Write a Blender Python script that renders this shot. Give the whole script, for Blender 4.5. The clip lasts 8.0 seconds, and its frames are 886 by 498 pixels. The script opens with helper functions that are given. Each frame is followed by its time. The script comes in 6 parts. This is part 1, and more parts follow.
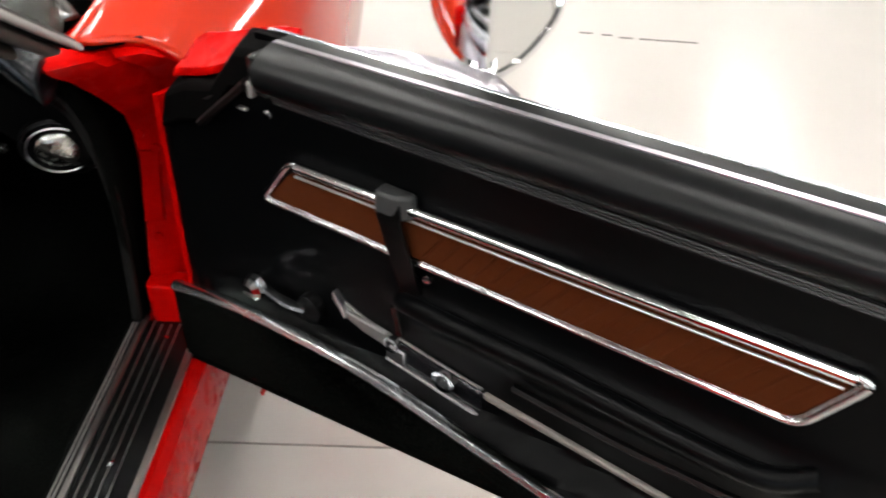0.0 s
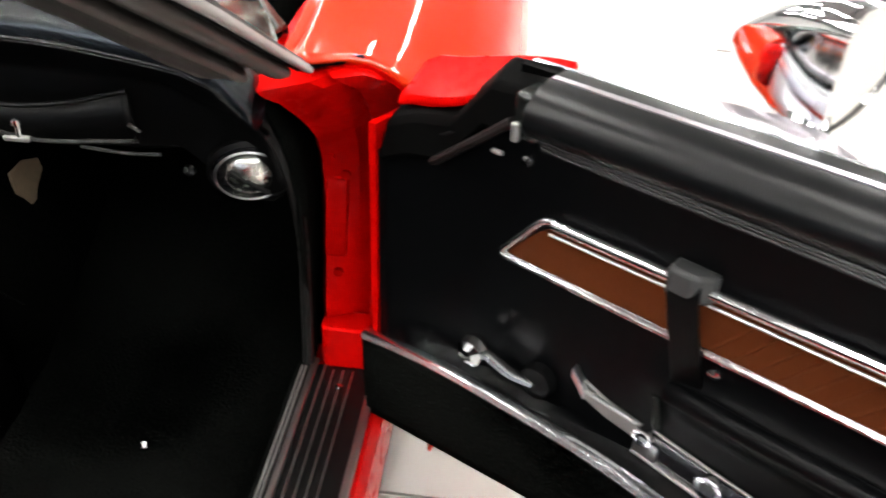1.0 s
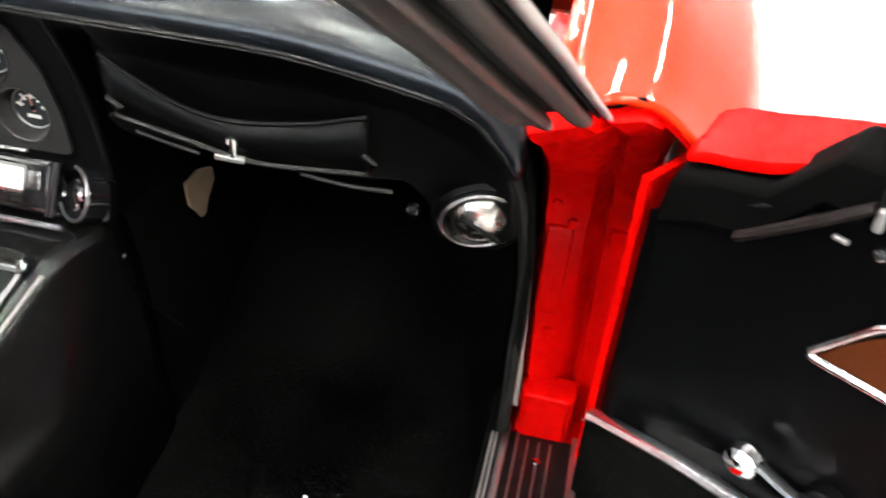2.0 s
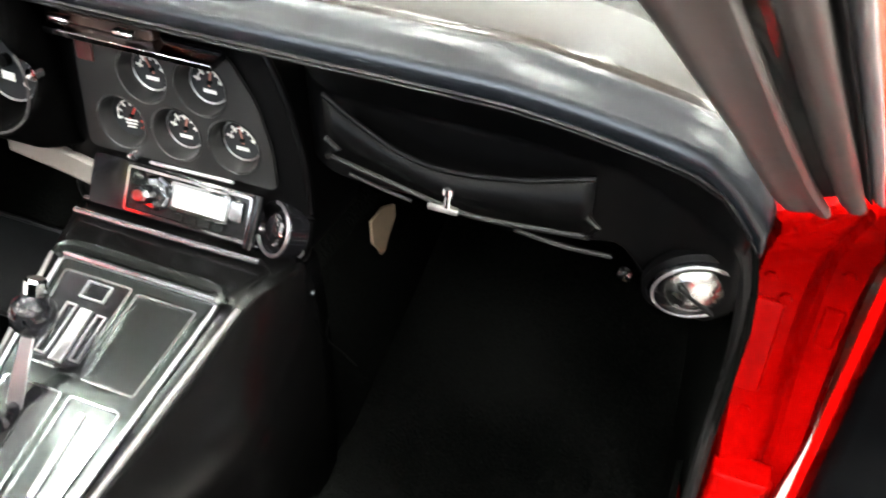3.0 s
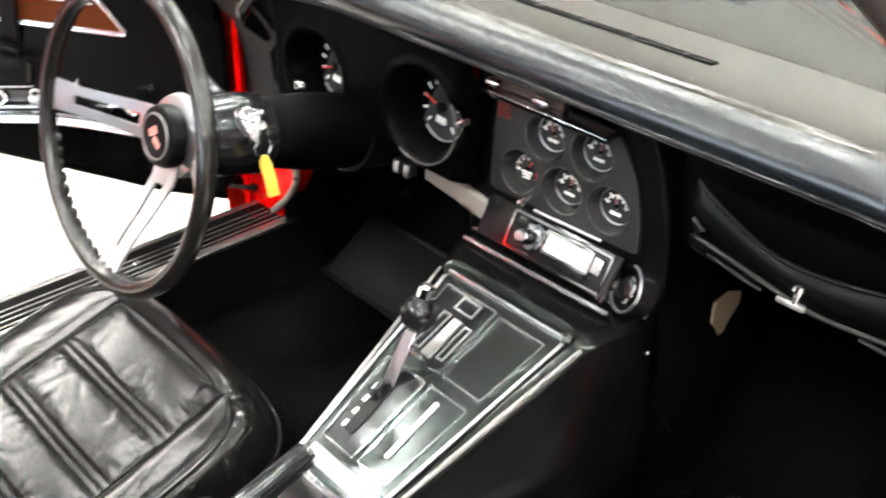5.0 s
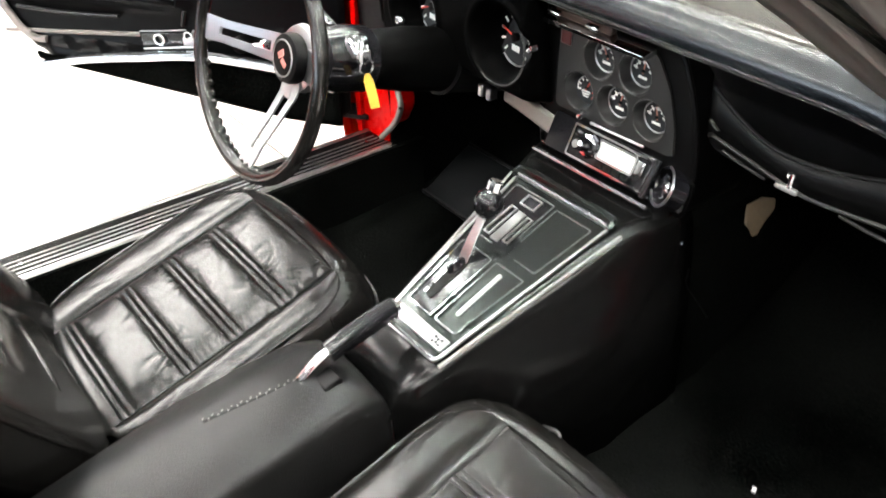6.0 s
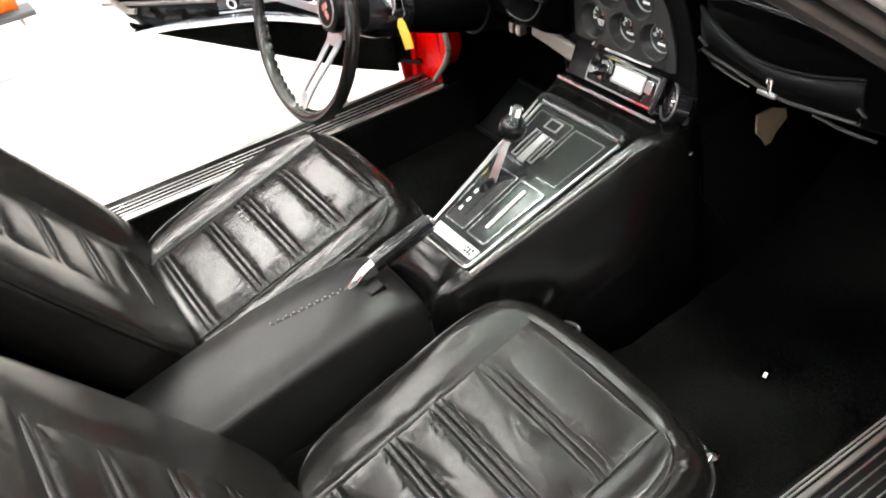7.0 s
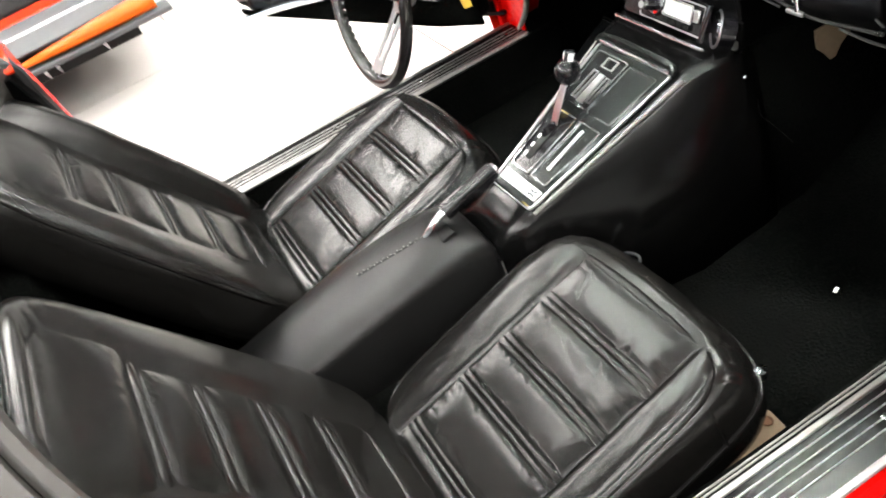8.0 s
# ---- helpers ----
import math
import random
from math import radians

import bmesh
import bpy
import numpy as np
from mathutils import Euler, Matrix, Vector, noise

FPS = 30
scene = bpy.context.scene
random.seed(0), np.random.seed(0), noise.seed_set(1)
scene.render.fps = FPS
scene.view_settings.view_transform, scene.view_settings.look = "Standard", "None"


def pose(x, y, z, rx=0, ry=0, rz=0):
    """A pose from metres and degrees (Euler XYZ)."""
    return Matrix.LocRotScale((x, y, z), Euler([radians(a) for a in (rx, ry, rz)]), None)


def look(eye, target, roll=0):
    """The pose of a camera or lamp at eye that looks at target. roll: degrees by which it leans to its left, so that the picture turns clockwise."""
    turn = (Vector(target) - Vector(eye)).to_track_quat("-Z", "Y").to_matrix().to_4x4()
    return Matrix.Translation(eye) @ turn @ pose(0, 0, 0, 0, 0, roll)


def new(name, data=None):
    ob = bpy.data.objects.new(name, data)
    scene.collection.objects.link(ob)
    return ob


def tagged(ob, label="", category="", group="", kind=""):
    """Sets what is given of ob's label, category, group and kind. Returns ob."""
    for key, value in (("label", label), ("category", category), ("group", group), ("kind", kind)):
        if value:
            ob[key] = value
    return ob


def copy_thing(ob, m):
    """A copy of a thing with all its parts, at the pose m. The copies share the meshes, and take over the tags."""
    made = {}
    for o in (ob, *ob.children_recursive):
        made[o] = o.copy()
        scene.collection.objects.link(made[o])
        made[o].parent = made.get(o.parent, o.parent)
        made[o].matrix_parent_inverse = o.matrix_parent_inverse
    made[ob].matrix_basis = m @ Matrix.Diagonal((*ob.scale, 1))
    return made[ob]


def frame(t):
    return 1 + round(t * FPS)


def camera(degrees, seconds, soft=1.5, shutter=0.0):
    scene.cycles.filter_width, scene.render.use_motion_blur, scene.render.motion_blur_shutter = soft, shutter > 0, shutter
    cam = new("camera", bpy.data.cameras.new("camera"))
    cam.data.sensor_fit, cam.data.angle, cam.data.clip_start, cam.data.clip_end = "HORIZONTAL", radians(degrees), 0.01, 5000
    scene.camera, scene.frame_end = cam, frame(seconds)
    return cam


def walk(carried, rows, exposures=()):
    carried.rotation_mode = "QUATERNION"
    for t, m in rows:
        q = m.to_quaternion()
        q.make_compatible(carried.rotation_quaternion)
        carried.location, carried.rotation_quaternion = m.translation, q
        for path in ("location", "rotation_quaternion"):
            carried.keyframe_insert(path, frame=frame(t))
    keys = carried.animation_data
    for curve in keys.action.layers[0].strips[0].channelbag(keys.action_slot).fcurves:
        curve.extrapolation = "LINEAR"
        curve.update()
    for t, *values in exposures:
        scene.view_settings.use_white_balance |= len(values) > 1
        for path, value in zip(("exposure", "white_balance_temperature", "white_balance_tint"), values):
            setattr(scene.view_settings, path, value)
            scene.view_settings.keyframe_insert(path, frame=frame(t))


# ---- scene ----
cam = camera(52.9, 8.0, soft=1.7, shutter=0.4)
PATH = [
    (0, (1.159, -1.056, 1.308), (1.119, 0.575, 0.151), 0.8),
    (0.5, (1.079, -0.968, 1.29), (0.904, 0.64, 0.114), 2.0),
    (1, (0.924, -0.895, 1.271), (0.769, 0.723, 0.106), 2.2),
    (1.5, (0.802, -0.835, 1.237), (0.581, 0.773, 0.069), 4.4),
    (1.7, (0.749, -0.798, 1.232), (0.518, 0.804, 0.057), 4.8),
    (2.8, (0.585, -0.743, 1.223), (0.134, 0.819, 0.058), 5.3),
    (3, (0.562, -0.743, 1.23), (0.074, 0.815, 0.075), 5.1),
    (3.5, (0.539, -0.764, 1.234), (-0.082, 0.778, 0.122), 5.2),
    (4, (0.539, -0.805, 1.258), (-0.324, 0.639, 0.176), 4.2),
    (4.5, (0.557, -0.841, 1.261), (-0.444, 0.527, 0.201), 4.9),
    (5, (0.592, -0.851, 1.291), (-0.555, 0.38, 0.211), 3.4),
    (5.2, (0.611, -0.863, 1.287), (-0.597, 0.293, 0.189), 3.4),
    (6.3, (0.93, -1.011, 1.362), (-0.386, -0.057, 0.197), -2.1),
    (6.5, (0.972, -1.017, 1.366), (-0.349, -0.098, 0.179), -3.7),
    (7, (1.056, -0.983, 1.395), (-0.336, -0.216, 0.181), -8.3),
    (7.5, (1.147, -0.912, 1.414), (-0.286, -0.356, 0.134), -14.8),
    (8, (1.23, -0.871, 1.431), (-0.299, -0.481, 0.203), -22.0),
]
EXPOSE = [(0, -0.62), (0.5, -0.42), (1, 0.1), (1.5, 0.45), (3, 1.2), (4.5, 1.05), (5.2, 0.95), (6.5, 0.75), (8, 0.65)]
walk(cam, [(t, look(eye, target, roll)) for t, eye, target, roll in PATH], EXPOSE)


# ---- place ----
# Car axes: x to the passenger side, y to the nose, z up; the ground is z = 0.
from math import sin, cos, pi, sqrt


# ---------- light ----------
world = bpy.data.worlds.new("room_dark")
world.use_nodes = True
world.node_tree.nodes["Background"].inputs["Color"].default_value = (0.75, 0.82, 1.0, 1)
world.node_tree.nodes["Background"].inputs["Strength"].default_value = 0.02
scene.world = world
LAMP = 70.0


# ---------- materials ----------
def shade(name, col, rough=0.5, metal=0.0, var=0.25, scale=6.0, grain=90.0, bump=0.0, coat=0.0, rvar=0.12, spec=0.5, stretch=None, bump_scale=None, contrast=0.0):
    """A surface whose colour and gloss vary at two scales, with a fine relief."""
    m = bpy.data.materials.new(name)
    m.use_nodes = True
    nt = m.node_tree
    b = nt.nodes["Principled BSDF"]
    co = nt.nodes.new("ShaderNodeTexCoord")
    vec = co.outputs["Object"]
    if stretch:
        mp = nt.nodes.new("ShaderNodeMapping")
        mp.inputs["Scale"].default_value = stretch
        nt.links.new(vec, mp.inputs["Vector"])
        vec = mp.outputs["Vector"]
    big, fine = nt.nodes.new("ShaderNodeTexNoise"), nt.nodes.new("ShaderNodeTexNoise")
    big.inputs["Scale"].default_value, fine.inputs["Scale"].default_value = scale, grain
    big.inputs["Detail"].default_value, fine.inputs["Detail"].default_value = 4, 3
    for n in (big, fine):
        nt.links.new(vec, n.inputs["Vector"])
    mix = nt.nodes.new("ShaderNodeMath")
    mix.operation = "MULTIPLY_ADD"
    nt.links.new(fine.outputs["Fac"], mix.inputs[0])
    mix.inputs[1].default_value = 0.5
    half = nt.nodes.new("ShaderNodeMath")
    half.operation = "MULTIPLY"
    half.inputs[1].default_value = 0.5
    nt.links.new(big.outputs["Fac"], half.inputs[0])
    nt.links.new(half.outputs[0], mix.inputs[2])
    ramp = nt.nodes.new("ShaderNodeMix")
    ramp.data_type = "RGBA"
    ramp.inputs["A"].default_value = (*[c * (1 - var) for c in col], 1)
    ramp.inputs["B"].default_value = (*[min(1, c * (1 + var)) for c in col], 1)
    if contrast:
        cr = nt.nodes.new("ShaderNodeMapRange")
        cr.inputs["From Min"].default_value, cr.inputs["From Max"].default_value = 0.5 - 0.5 / contrast, 0.5 + 0.5 / contrast
        nt.links.new(mix.outputs[0], cr.inputs["Value"])
        nt.links.new(cr.outputs["Result"], ramp.inputs["Factor"])
    else:
        nt.links.new(mix.outputs[0], ramp.inputs["Factor"])
    nt.links.new(ramp.outputs["Result"], b.inputs["Base Color"])
    rr = nt.nodes.new("ShaderNodeMapRange")
    rr.inputs["To Min"].default_value = max(0.02, rough - rvar)
    rr.inputs["To Max"].default_value = min(1, rough + rvar)
    nt.links.new(mix.outputs[0], rr.inputs["Value"])
    nt.links.new(rr.outputs["Result"], b.inputs["Roughness"])
    b.inputs["Metallic"].default_value = metal
    b.inputs["Specular IOR Level"].default_value = spec
    b.inputs["Coat Weight"].default_value = coat
    b.inputs["Coat Roughness"].default_value = 0.06
    if bump:
        bp = nt.nodes.new("ShaderNodeBump")
        bp.inputs["Strength"].default_value = bump
        bp.inputs["Distance"].default_value = 0.002
        tex = fine
        if bump_scale:
            tex = nt.nodes.new("ShaderNodeTexVoronoi")
            tex.inputs["Scale"].default_value = bump_scale
            nt.links.new(vec, tex.inputs["Vector"])
            nt.links.new(tex.outputs["Distance"], bp.inputs["Height"])
        else:
            nt.links.new(tex.outputs["Fac"], bp.inputs["Height"])
        nt.links.new(bp.outputs["Normal"], b.inputs["Normal"])
    return m


VINYL = shade("black_vinyl", (0.0025, 0.0025, 0.0027), 0.32, grain=30, var=0.2, rvar=0.05, spec=0.27)
DOORSKIN = shade("door_vinyl", (0.0013, 0.0014, 0.0016), 0.32, grain=160, spec=0.06, var=0.1, rvar=0.012)
BRIGHT = shade("bright_moulding", (0.86, 0.88, 0.92), 0.22, metal=1, var=0.04, rvar=0.04)
PAD = shade("dash_vinyl", (0.0034, 0.0044, 0.0058), 0.27, grain=160, var=0.15, rvar=0.008)
DASHTOP = shade("dash_top_vinyl", (0.012, 0.009, 0.007), 0.17, grain=150, var=0.4, scale=5, rvar=0.02, spec=0.43)
CAPVINYL = shade("cap_vinyl", (0.0020, 0.0023, 0.0026), 0.31, grain=35, var=0.2, rvar=0.05, spec=0.18)
COVERVINYL = shade("cover_vinyl", (0.0045, 0.0045, 0.0045), 0.34, bump=0.16, bump_scale=420, grain=40, var=0.3, scale=8, rvar=0.10, spec=0.215)
LEATHER = shade("black_leather", (0.0050, 0.0048, 0.0045), 0.215, grain=180, var=0.3, scale=9, rvar=0.012, spec=0.22)
PLASTIC = shade("black_plastic", (0.0014, 0.0014, 0.0015), 0.42, grain=40, spec=0.09)
GLOSSBLACK = shade("gloss_black", (0.006, 0.006, 0.007), 0.12, var=0.2, rvar=0.05)
# The carpet's strong pale blotches stand in for soft light on the pile.
CARPET = shade("black_carpet", (0.0021, 0.0023, 0.0021), 1.0, bump=1.0, grain=200, var=0.95, scale=3.5, contrast=5, spec=0.0)
RED = shade("red_paint", (0.44, 0.017, 0.0008), 0.5, spec=0.05, coat=0.75, var=0.06, scale=3, grain=60)
JAMB = shade("red_jamb_paint", (0.46, 0.0012, 0.0008), 0.28, spec=0.035, coat=0.0, var=0.22, scale=14, grain=50, bump=0.35)
CHROME = shade("chrome", (0.80, 0.81, 0.83), 0.08, metal=1, var=0.05, rvar=0.04)
SATIN = shade("satin_metal", (0.52, 0.52, 0.53), 0.30, metal=1, var=0.10, grain=30, rvar=0.05)
DULL = shade("dull_metal", (0.30, 0.29, 0.28), 0.45, metal=0.8, var=0.3, scale=30)
CONSOLE = shade("console_vinyl", (0.0018, 0.0018, 0.0018), 0.20, grain=160, var=0.25, scale=7, rvar=0.012, spec=0.26)
ALUMINIUM = shade("brushed_aluminium", (0.52, 0.505, 0.49), 0.33, metal=1, var=0.06, scale=12, stretch=(1, 0.02, 1), grain=120, rvar=0.015)
SCUFFBLACK = shade("black_scuff_vinyl", (0.003, 0.003, 0.003), 0.22, var=0.2, grain=60, rvar=0.03, spec=0.32)
FOOTMETAL = shade("mirror_foot_metal", (0.42, 0.40, 0.43), 0.30, metal=1, var=0.15, scale=20, rvar=0.06)
PLATE = shade("dark_console_metal", (0.020, 0.023, 0.022), 0.14, metal=0.7, var=0.2, scale=10, grain=25, rvar=0.03)
STACK = shade("grey_gauge_panel", (0.018, 0.018, 0.018), 0.42, metal=0.3, var=0.2)
DIAL = shade("dial_face", (0.016, 0.018, 0.020), 0.4, spec=0.3, coat=0.4, rvar=0.03)
INK = shade("white_marks", (0.80, 0.80, 0.77), 0.6)
REDINK = shade("red_marks", (0.55, 0.05, 0.03), 0.6)
BROWN = shade("brown_insert", (0.056, 0.0125, 0.0022), 0.8, spec=0.08, bump=0.2, grain=120, var=0.25, stretch=(1, 1, 1))
TAUPE = shade("grey_trim", (0.17, 0.155, 0.14), 0.42, var=0.15, bump=0.05, grain=200)
DECKGREY = shade("deck_trim_grey", (0.018, 0.016, 0.014), 0.5, var=0.2, grain=40, spec=0.3)
POSTGREY = shade("post_trim_grey", (0.040, 0.034, 0.030), 0.45, var=0.15, grain=40)
BEIGE = shade("primer_beige", (0.21, 0.16, 0.105), 0.7, var=0.3, scale=25)
RUBBER = shade("rubber", (0.0025, 0.0025, 0.0025), 0.6, var=0.3, spec=0.25)
CONCRETE = shade("polished_concrete", (0.47, 0.45, 0.42), 0.19, var=0.04, scale=0.8, grain=5, coat=0.1, rvar=0.02)
JOINT = shade("joint_filler", (0.16, 0.15, 0.14), 0.8)
WALLPAINT = shade("wall_paint", (0.66, 0.655, 0.64), 0.7, var=0.06, scale=2)
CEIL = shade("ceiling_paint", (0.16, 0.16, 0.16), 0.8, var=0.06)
ORANGE = shade("orange_paint", (0.44, 0.075, 0.003), 0.42, spec=0.15, coat=0.05, var=0.05)
GREYPAINT = shade("grey_paint", (0.06, 0.063, 0.066), 0.5, spec=0.2, var=0.08)
YELLOW = shade("yellow_tag", (0.50, 0.33, 0.04), 0.5, var=0.15)
# Blacker than other trim: shade on the driver's panel and column is in this colour.
MATT = shade("matt_black", (0.0005, 0.0005, 0.0005), 0.6, spec=0.02, grain=40)
RIMSKIN = shade("wheel_rim_black", (0.0055, 0.0050, 0.0045), 0.20, var=0.2, grain=40, rvar=0.05)
TYRE = shade("tyre", (0.02, 0.02, 0.02), 0.75, bump=0.3, grain=120)


def glass(name, tint, rough=0.02, ior=1.45):
    m = bpy.data.materials.new(name)
    m.use_nodes = True
    b = m.node_tree.nodes["Principled BSDF"]
    b.inputs["Base Color"].default_value = (*tint, 1)
    b.inputs["Transmission Weight"].default_value = 1.0
    b.inputs["Roughness"].default_value = rough
    b.inputs["IOR"].default_value = ior
    return m


GLASS = glass("windscreen_glass", (0.86, 0.93, 0.90), 0.0, 1.05)
MIRROR = shade("mirror_glass", (0.9, 0.9, 0.9), 0.03, metal=1, var=0.01, rvar=0.01)


def glow(name, col, power):
    m = bpy.data.materials.new(name)
    m.use_nodes = True
    b = m.node_tree.nodes["Principled BSDF"]
    b.inputs["Emission Color"].default_value = (*col, 1)
    b.inputs["Emission Strength"].default_value = power
    return m


TUBE_LIGHT = glow("lamp_diffuser", (1.0, 0.975, 0.93), LAMP)


# ---------- mesh helpers ----------
def thing(name, at, label, category, group="", kind=""):
    ob = new(name)
    ob.empty_display_size = 0.1
    ob.matrix_world = Matrix.Translation(at)
    return tagged(ob, label, category, group, kind)


def part(name, bm, material, parent=None, label="", bevel=0.0, smooth=True, thick=0.0, sub=0, angle=40):
    """Links a bmesh, given in world places, as one mesh object under a thing or a part."""
    bmesh.ops.recalc_face_normals(bm, faces=bm.faces)
    lo = Vector([min(v.co[i] for v in bm.verts) for i in range(3)])
    hi = Vector([max(v.co[i] for v in bm.verts) for i in range(3)])
    mid = (lo + hi) / 2
    bmesh.ops.translate(bm, verts=bm.verts, vec=-mid)
    me = bpy.data.meshes.new(name)
    bm.to_mesh(me)
    bm.free()
    me.materials.append(material)
    if smooth:
        me.polygons.foreach_set("use_smooth", [True] * len(me.polygons))
        me.set_sharp_from_angle(angle=radians(angle))
    ob = new(name, me)
    if parent is not None:
        up = Matrix.Identity(4)
        chain = parent
        while chain is not None:
            up = Matrix.Translation(chain.location) @ up
            chain = chain.parent
        ob.parent = parent
        ob.location = mid - up.translation
    else:
        ob.location = mid
    if thick:
        mod = ob.modifiers.new("thickness", "SOLIDIFY")
        mod.thickness, mod.offset = thick, 0
    if bevel:
        mod = ob.modifiers.new("edges", "BEVEL")
        mod.width, mod.segments, mod.limit_method, mod.angle_limit = bevel, 2, "ANGLE", radians(35)
    if sub:
        mod = ob.modifiers.new("round", "SUBSURF")
        mod.levels = mod.render_levels = sub
    if label:
        ob["label"] = label
    return ob


def mb(*makers):
    bm = bmesh.new()
    for fn, *args in makers:
        fn(bm, *args)
    return bm


def box(bm, c, s, m=None):
    """A box of size s about c, turned by m."""
    m = m or Matrix.Identity(4)
    r = bmesh.ops.create_cube(bm, size=1, matrix=Matrix.Translation(c) @ m.to_3x3().to_4x4() @ Matrix.Diagonal((*s, 1)))
    return r["verts"]


def loft(bm, rings, closed=True, caps=True):
    rows = [[bm.verts.new(p) for p in ring] for ring in rings]
    n = len(rows[0])
    for a, b in zip(rows, rows[1:]):
        for i in range(n if closed else n - 1):
            j = (i + 1) % n
            bm.faces.new((a[i], a[j], b[j], b[i]))
    if caps and closed:
        bm.faces.new(rows[0][::-1])
        bm.faces.new(rows[-1])
    return rows


def sheet(bm, fn, nu, nv):
    rows = [[bm.verts.new(fn(i / nu, j / nv)) for j in range(nv + 1)] for i in range(nu + 1)]
    for a, b in zip(rows, rows[1:]):
        for j in range(nv):
            bm.faces.new((a[j], a[j + 1], b[j + 1], b[j]))
    return rows


def curve_pts(pts, n=8, closed=False):
    """A smooth line through the points."""
    p = [Vector(q) for q in pts]
    out = []
    k = len(p)
    for i in range(k if closed else k - 1):
        a, b = p[i], p[(i + 1) % k]
        p0 = p[(i - 1) % k] if closed or i > 0 else a + (a - b)
        p3 = p[(i + 2) % k] if closed or i + 2 < k else b + (b - a)
        for j in range(n):
            t = j / n
            out.append(0.5 * (2 * a + (b - p0) * t + (2 * p0 - 5 * a + 4 * b - p3) * t * t + (3 * a - p0 - 3 * b + p3) * t**3))
    if not closed:
        out.append(p[-1])
    return out


def tube(bm, pts, r, n=8, closed=False, flat=1.0, up=(0, 0, 1), taper=None):
    """A bar of round (or flattened) section along the points."""
    pts = [Vector(p) for p in pts]
    rings, k = [], len(pts)
    for i, p in enumerate(pts):
        a = pts[(i - 1) % k] if closed or i else p
        b = pts[(i + 1) % k] if closed or i < k - 1 else p
        d = (b - a).normalized()
        side = d.cross(Vector(up))
        side = side.normalized() if side.length > 1e-4 else Vector((1, 0, 0))
        top = side.cross(d).normalized()
        q = r * (taper[i] if taper else 1)
        rings.append([p + side * cos(2 * pi * j / n) * q + top * sin(2 * pi * j / n) * q * flat for j in range(n)])
    if closed:
        rings.append(rings[0])
        rows = [[bm.verts.new(v) for v in ring] for ring in rings[:-1]]
        rows.append(rows[0])
        for a, b in zip(rows, rows[1:]):
            for j in range(n):
                bm.faces.new((a[j], a[(j + 1) % n], b[(j + 1) % n], b[j]))
    else:
        loft(bm, rings)


def lathe(bm, prof, m, n=24):
    """Turns a profile of (radius, height) round the z axis of m."""
    ring = prof[0] == prof[-1]
    loft(bm, [[m @ Vector((r * cos(2 * pi * j / n), r * sin(2 * pi * j / n), h)) for j in range(n)] for r, h in prof], True, not ring)
    if ring:
        bmesh.ops.remove_doubles(bm, verts=bm.verts, dist=1e-6)


def prism(bm, poly, h0, h1, m):
    """A flat shape given by its outline, from height h0 to h1 of m."""
    loft(bm, [[m @ Vector((x, y, h)) for x, y in poly] for h in (h0, h1)])


def round_poly(pts, r, n=4):
    """The outline with its corners rounded."""
    out, k = [], len(pts)
    for i in range(k):
        p, a, b = Vector(pts[i]), Vector(pts[i - 1]), Vector(pts[(i + 1) % k])
        da, db = (a - p), (b - p)
        q = min(r, da.length * 0.45, db.length * 0.45)
        s, e = p + da.normalized() * q, p + db.normalized() * q
        for j in range(n + 1):
            t = j / n
            out.append((s * (1 - t) ** 2 + p * 2 * t * (1 - t) + e * t * t)[:])
    return out


def frame_axes(o, x, y):
    """A pose with its origin at o, its x along x and y near y."""
    x = Vector(x).normalized()
    z = x.cross(Vector(y)).normalized()
    y = z.cross(x)
    return Matrix.Translation(o) @ Matrix((x, y, z)).transposed().to_4x4()


def ring_outline(bm, poly, w, h0, h1, m):
    """A flat frame of width w along an outline."""
    k = len(poly)
    inner = []
    for i in range(k):
        a, p, b = Vector(poly[i - 1]), Vector(poly[i]), Vector(poly[(i + 1) % k])
        d1, d2 = (p - a).normalized(), (b - p).normalized()
        nrm = Vector((-(d1 + d2).y, (d1 + d2).x))
        nrm = nrm.normalized() if nrm.length > 1e-6 else Vector((-d1.y, d1.x))
        inner.append(p + nrm * w / max(0.4, nrm.dot(Vector((-d1.y, d1.x)))))
    rows = []
    for ring, h in ((poly, h0), (poly, h1), (inner, h1), (inner, h0)):
        rows.append([bm.verts.new(m @ Vector((q[0], q[1], h))) for q in ring])
    rows.append(rows[0])
    for a, b in zip(rows, rows[1:]):
        for j in range(k):
            bm.faces.new((a[j], a[(j + 1) % k], b[(j + 1) % k], b[j]))


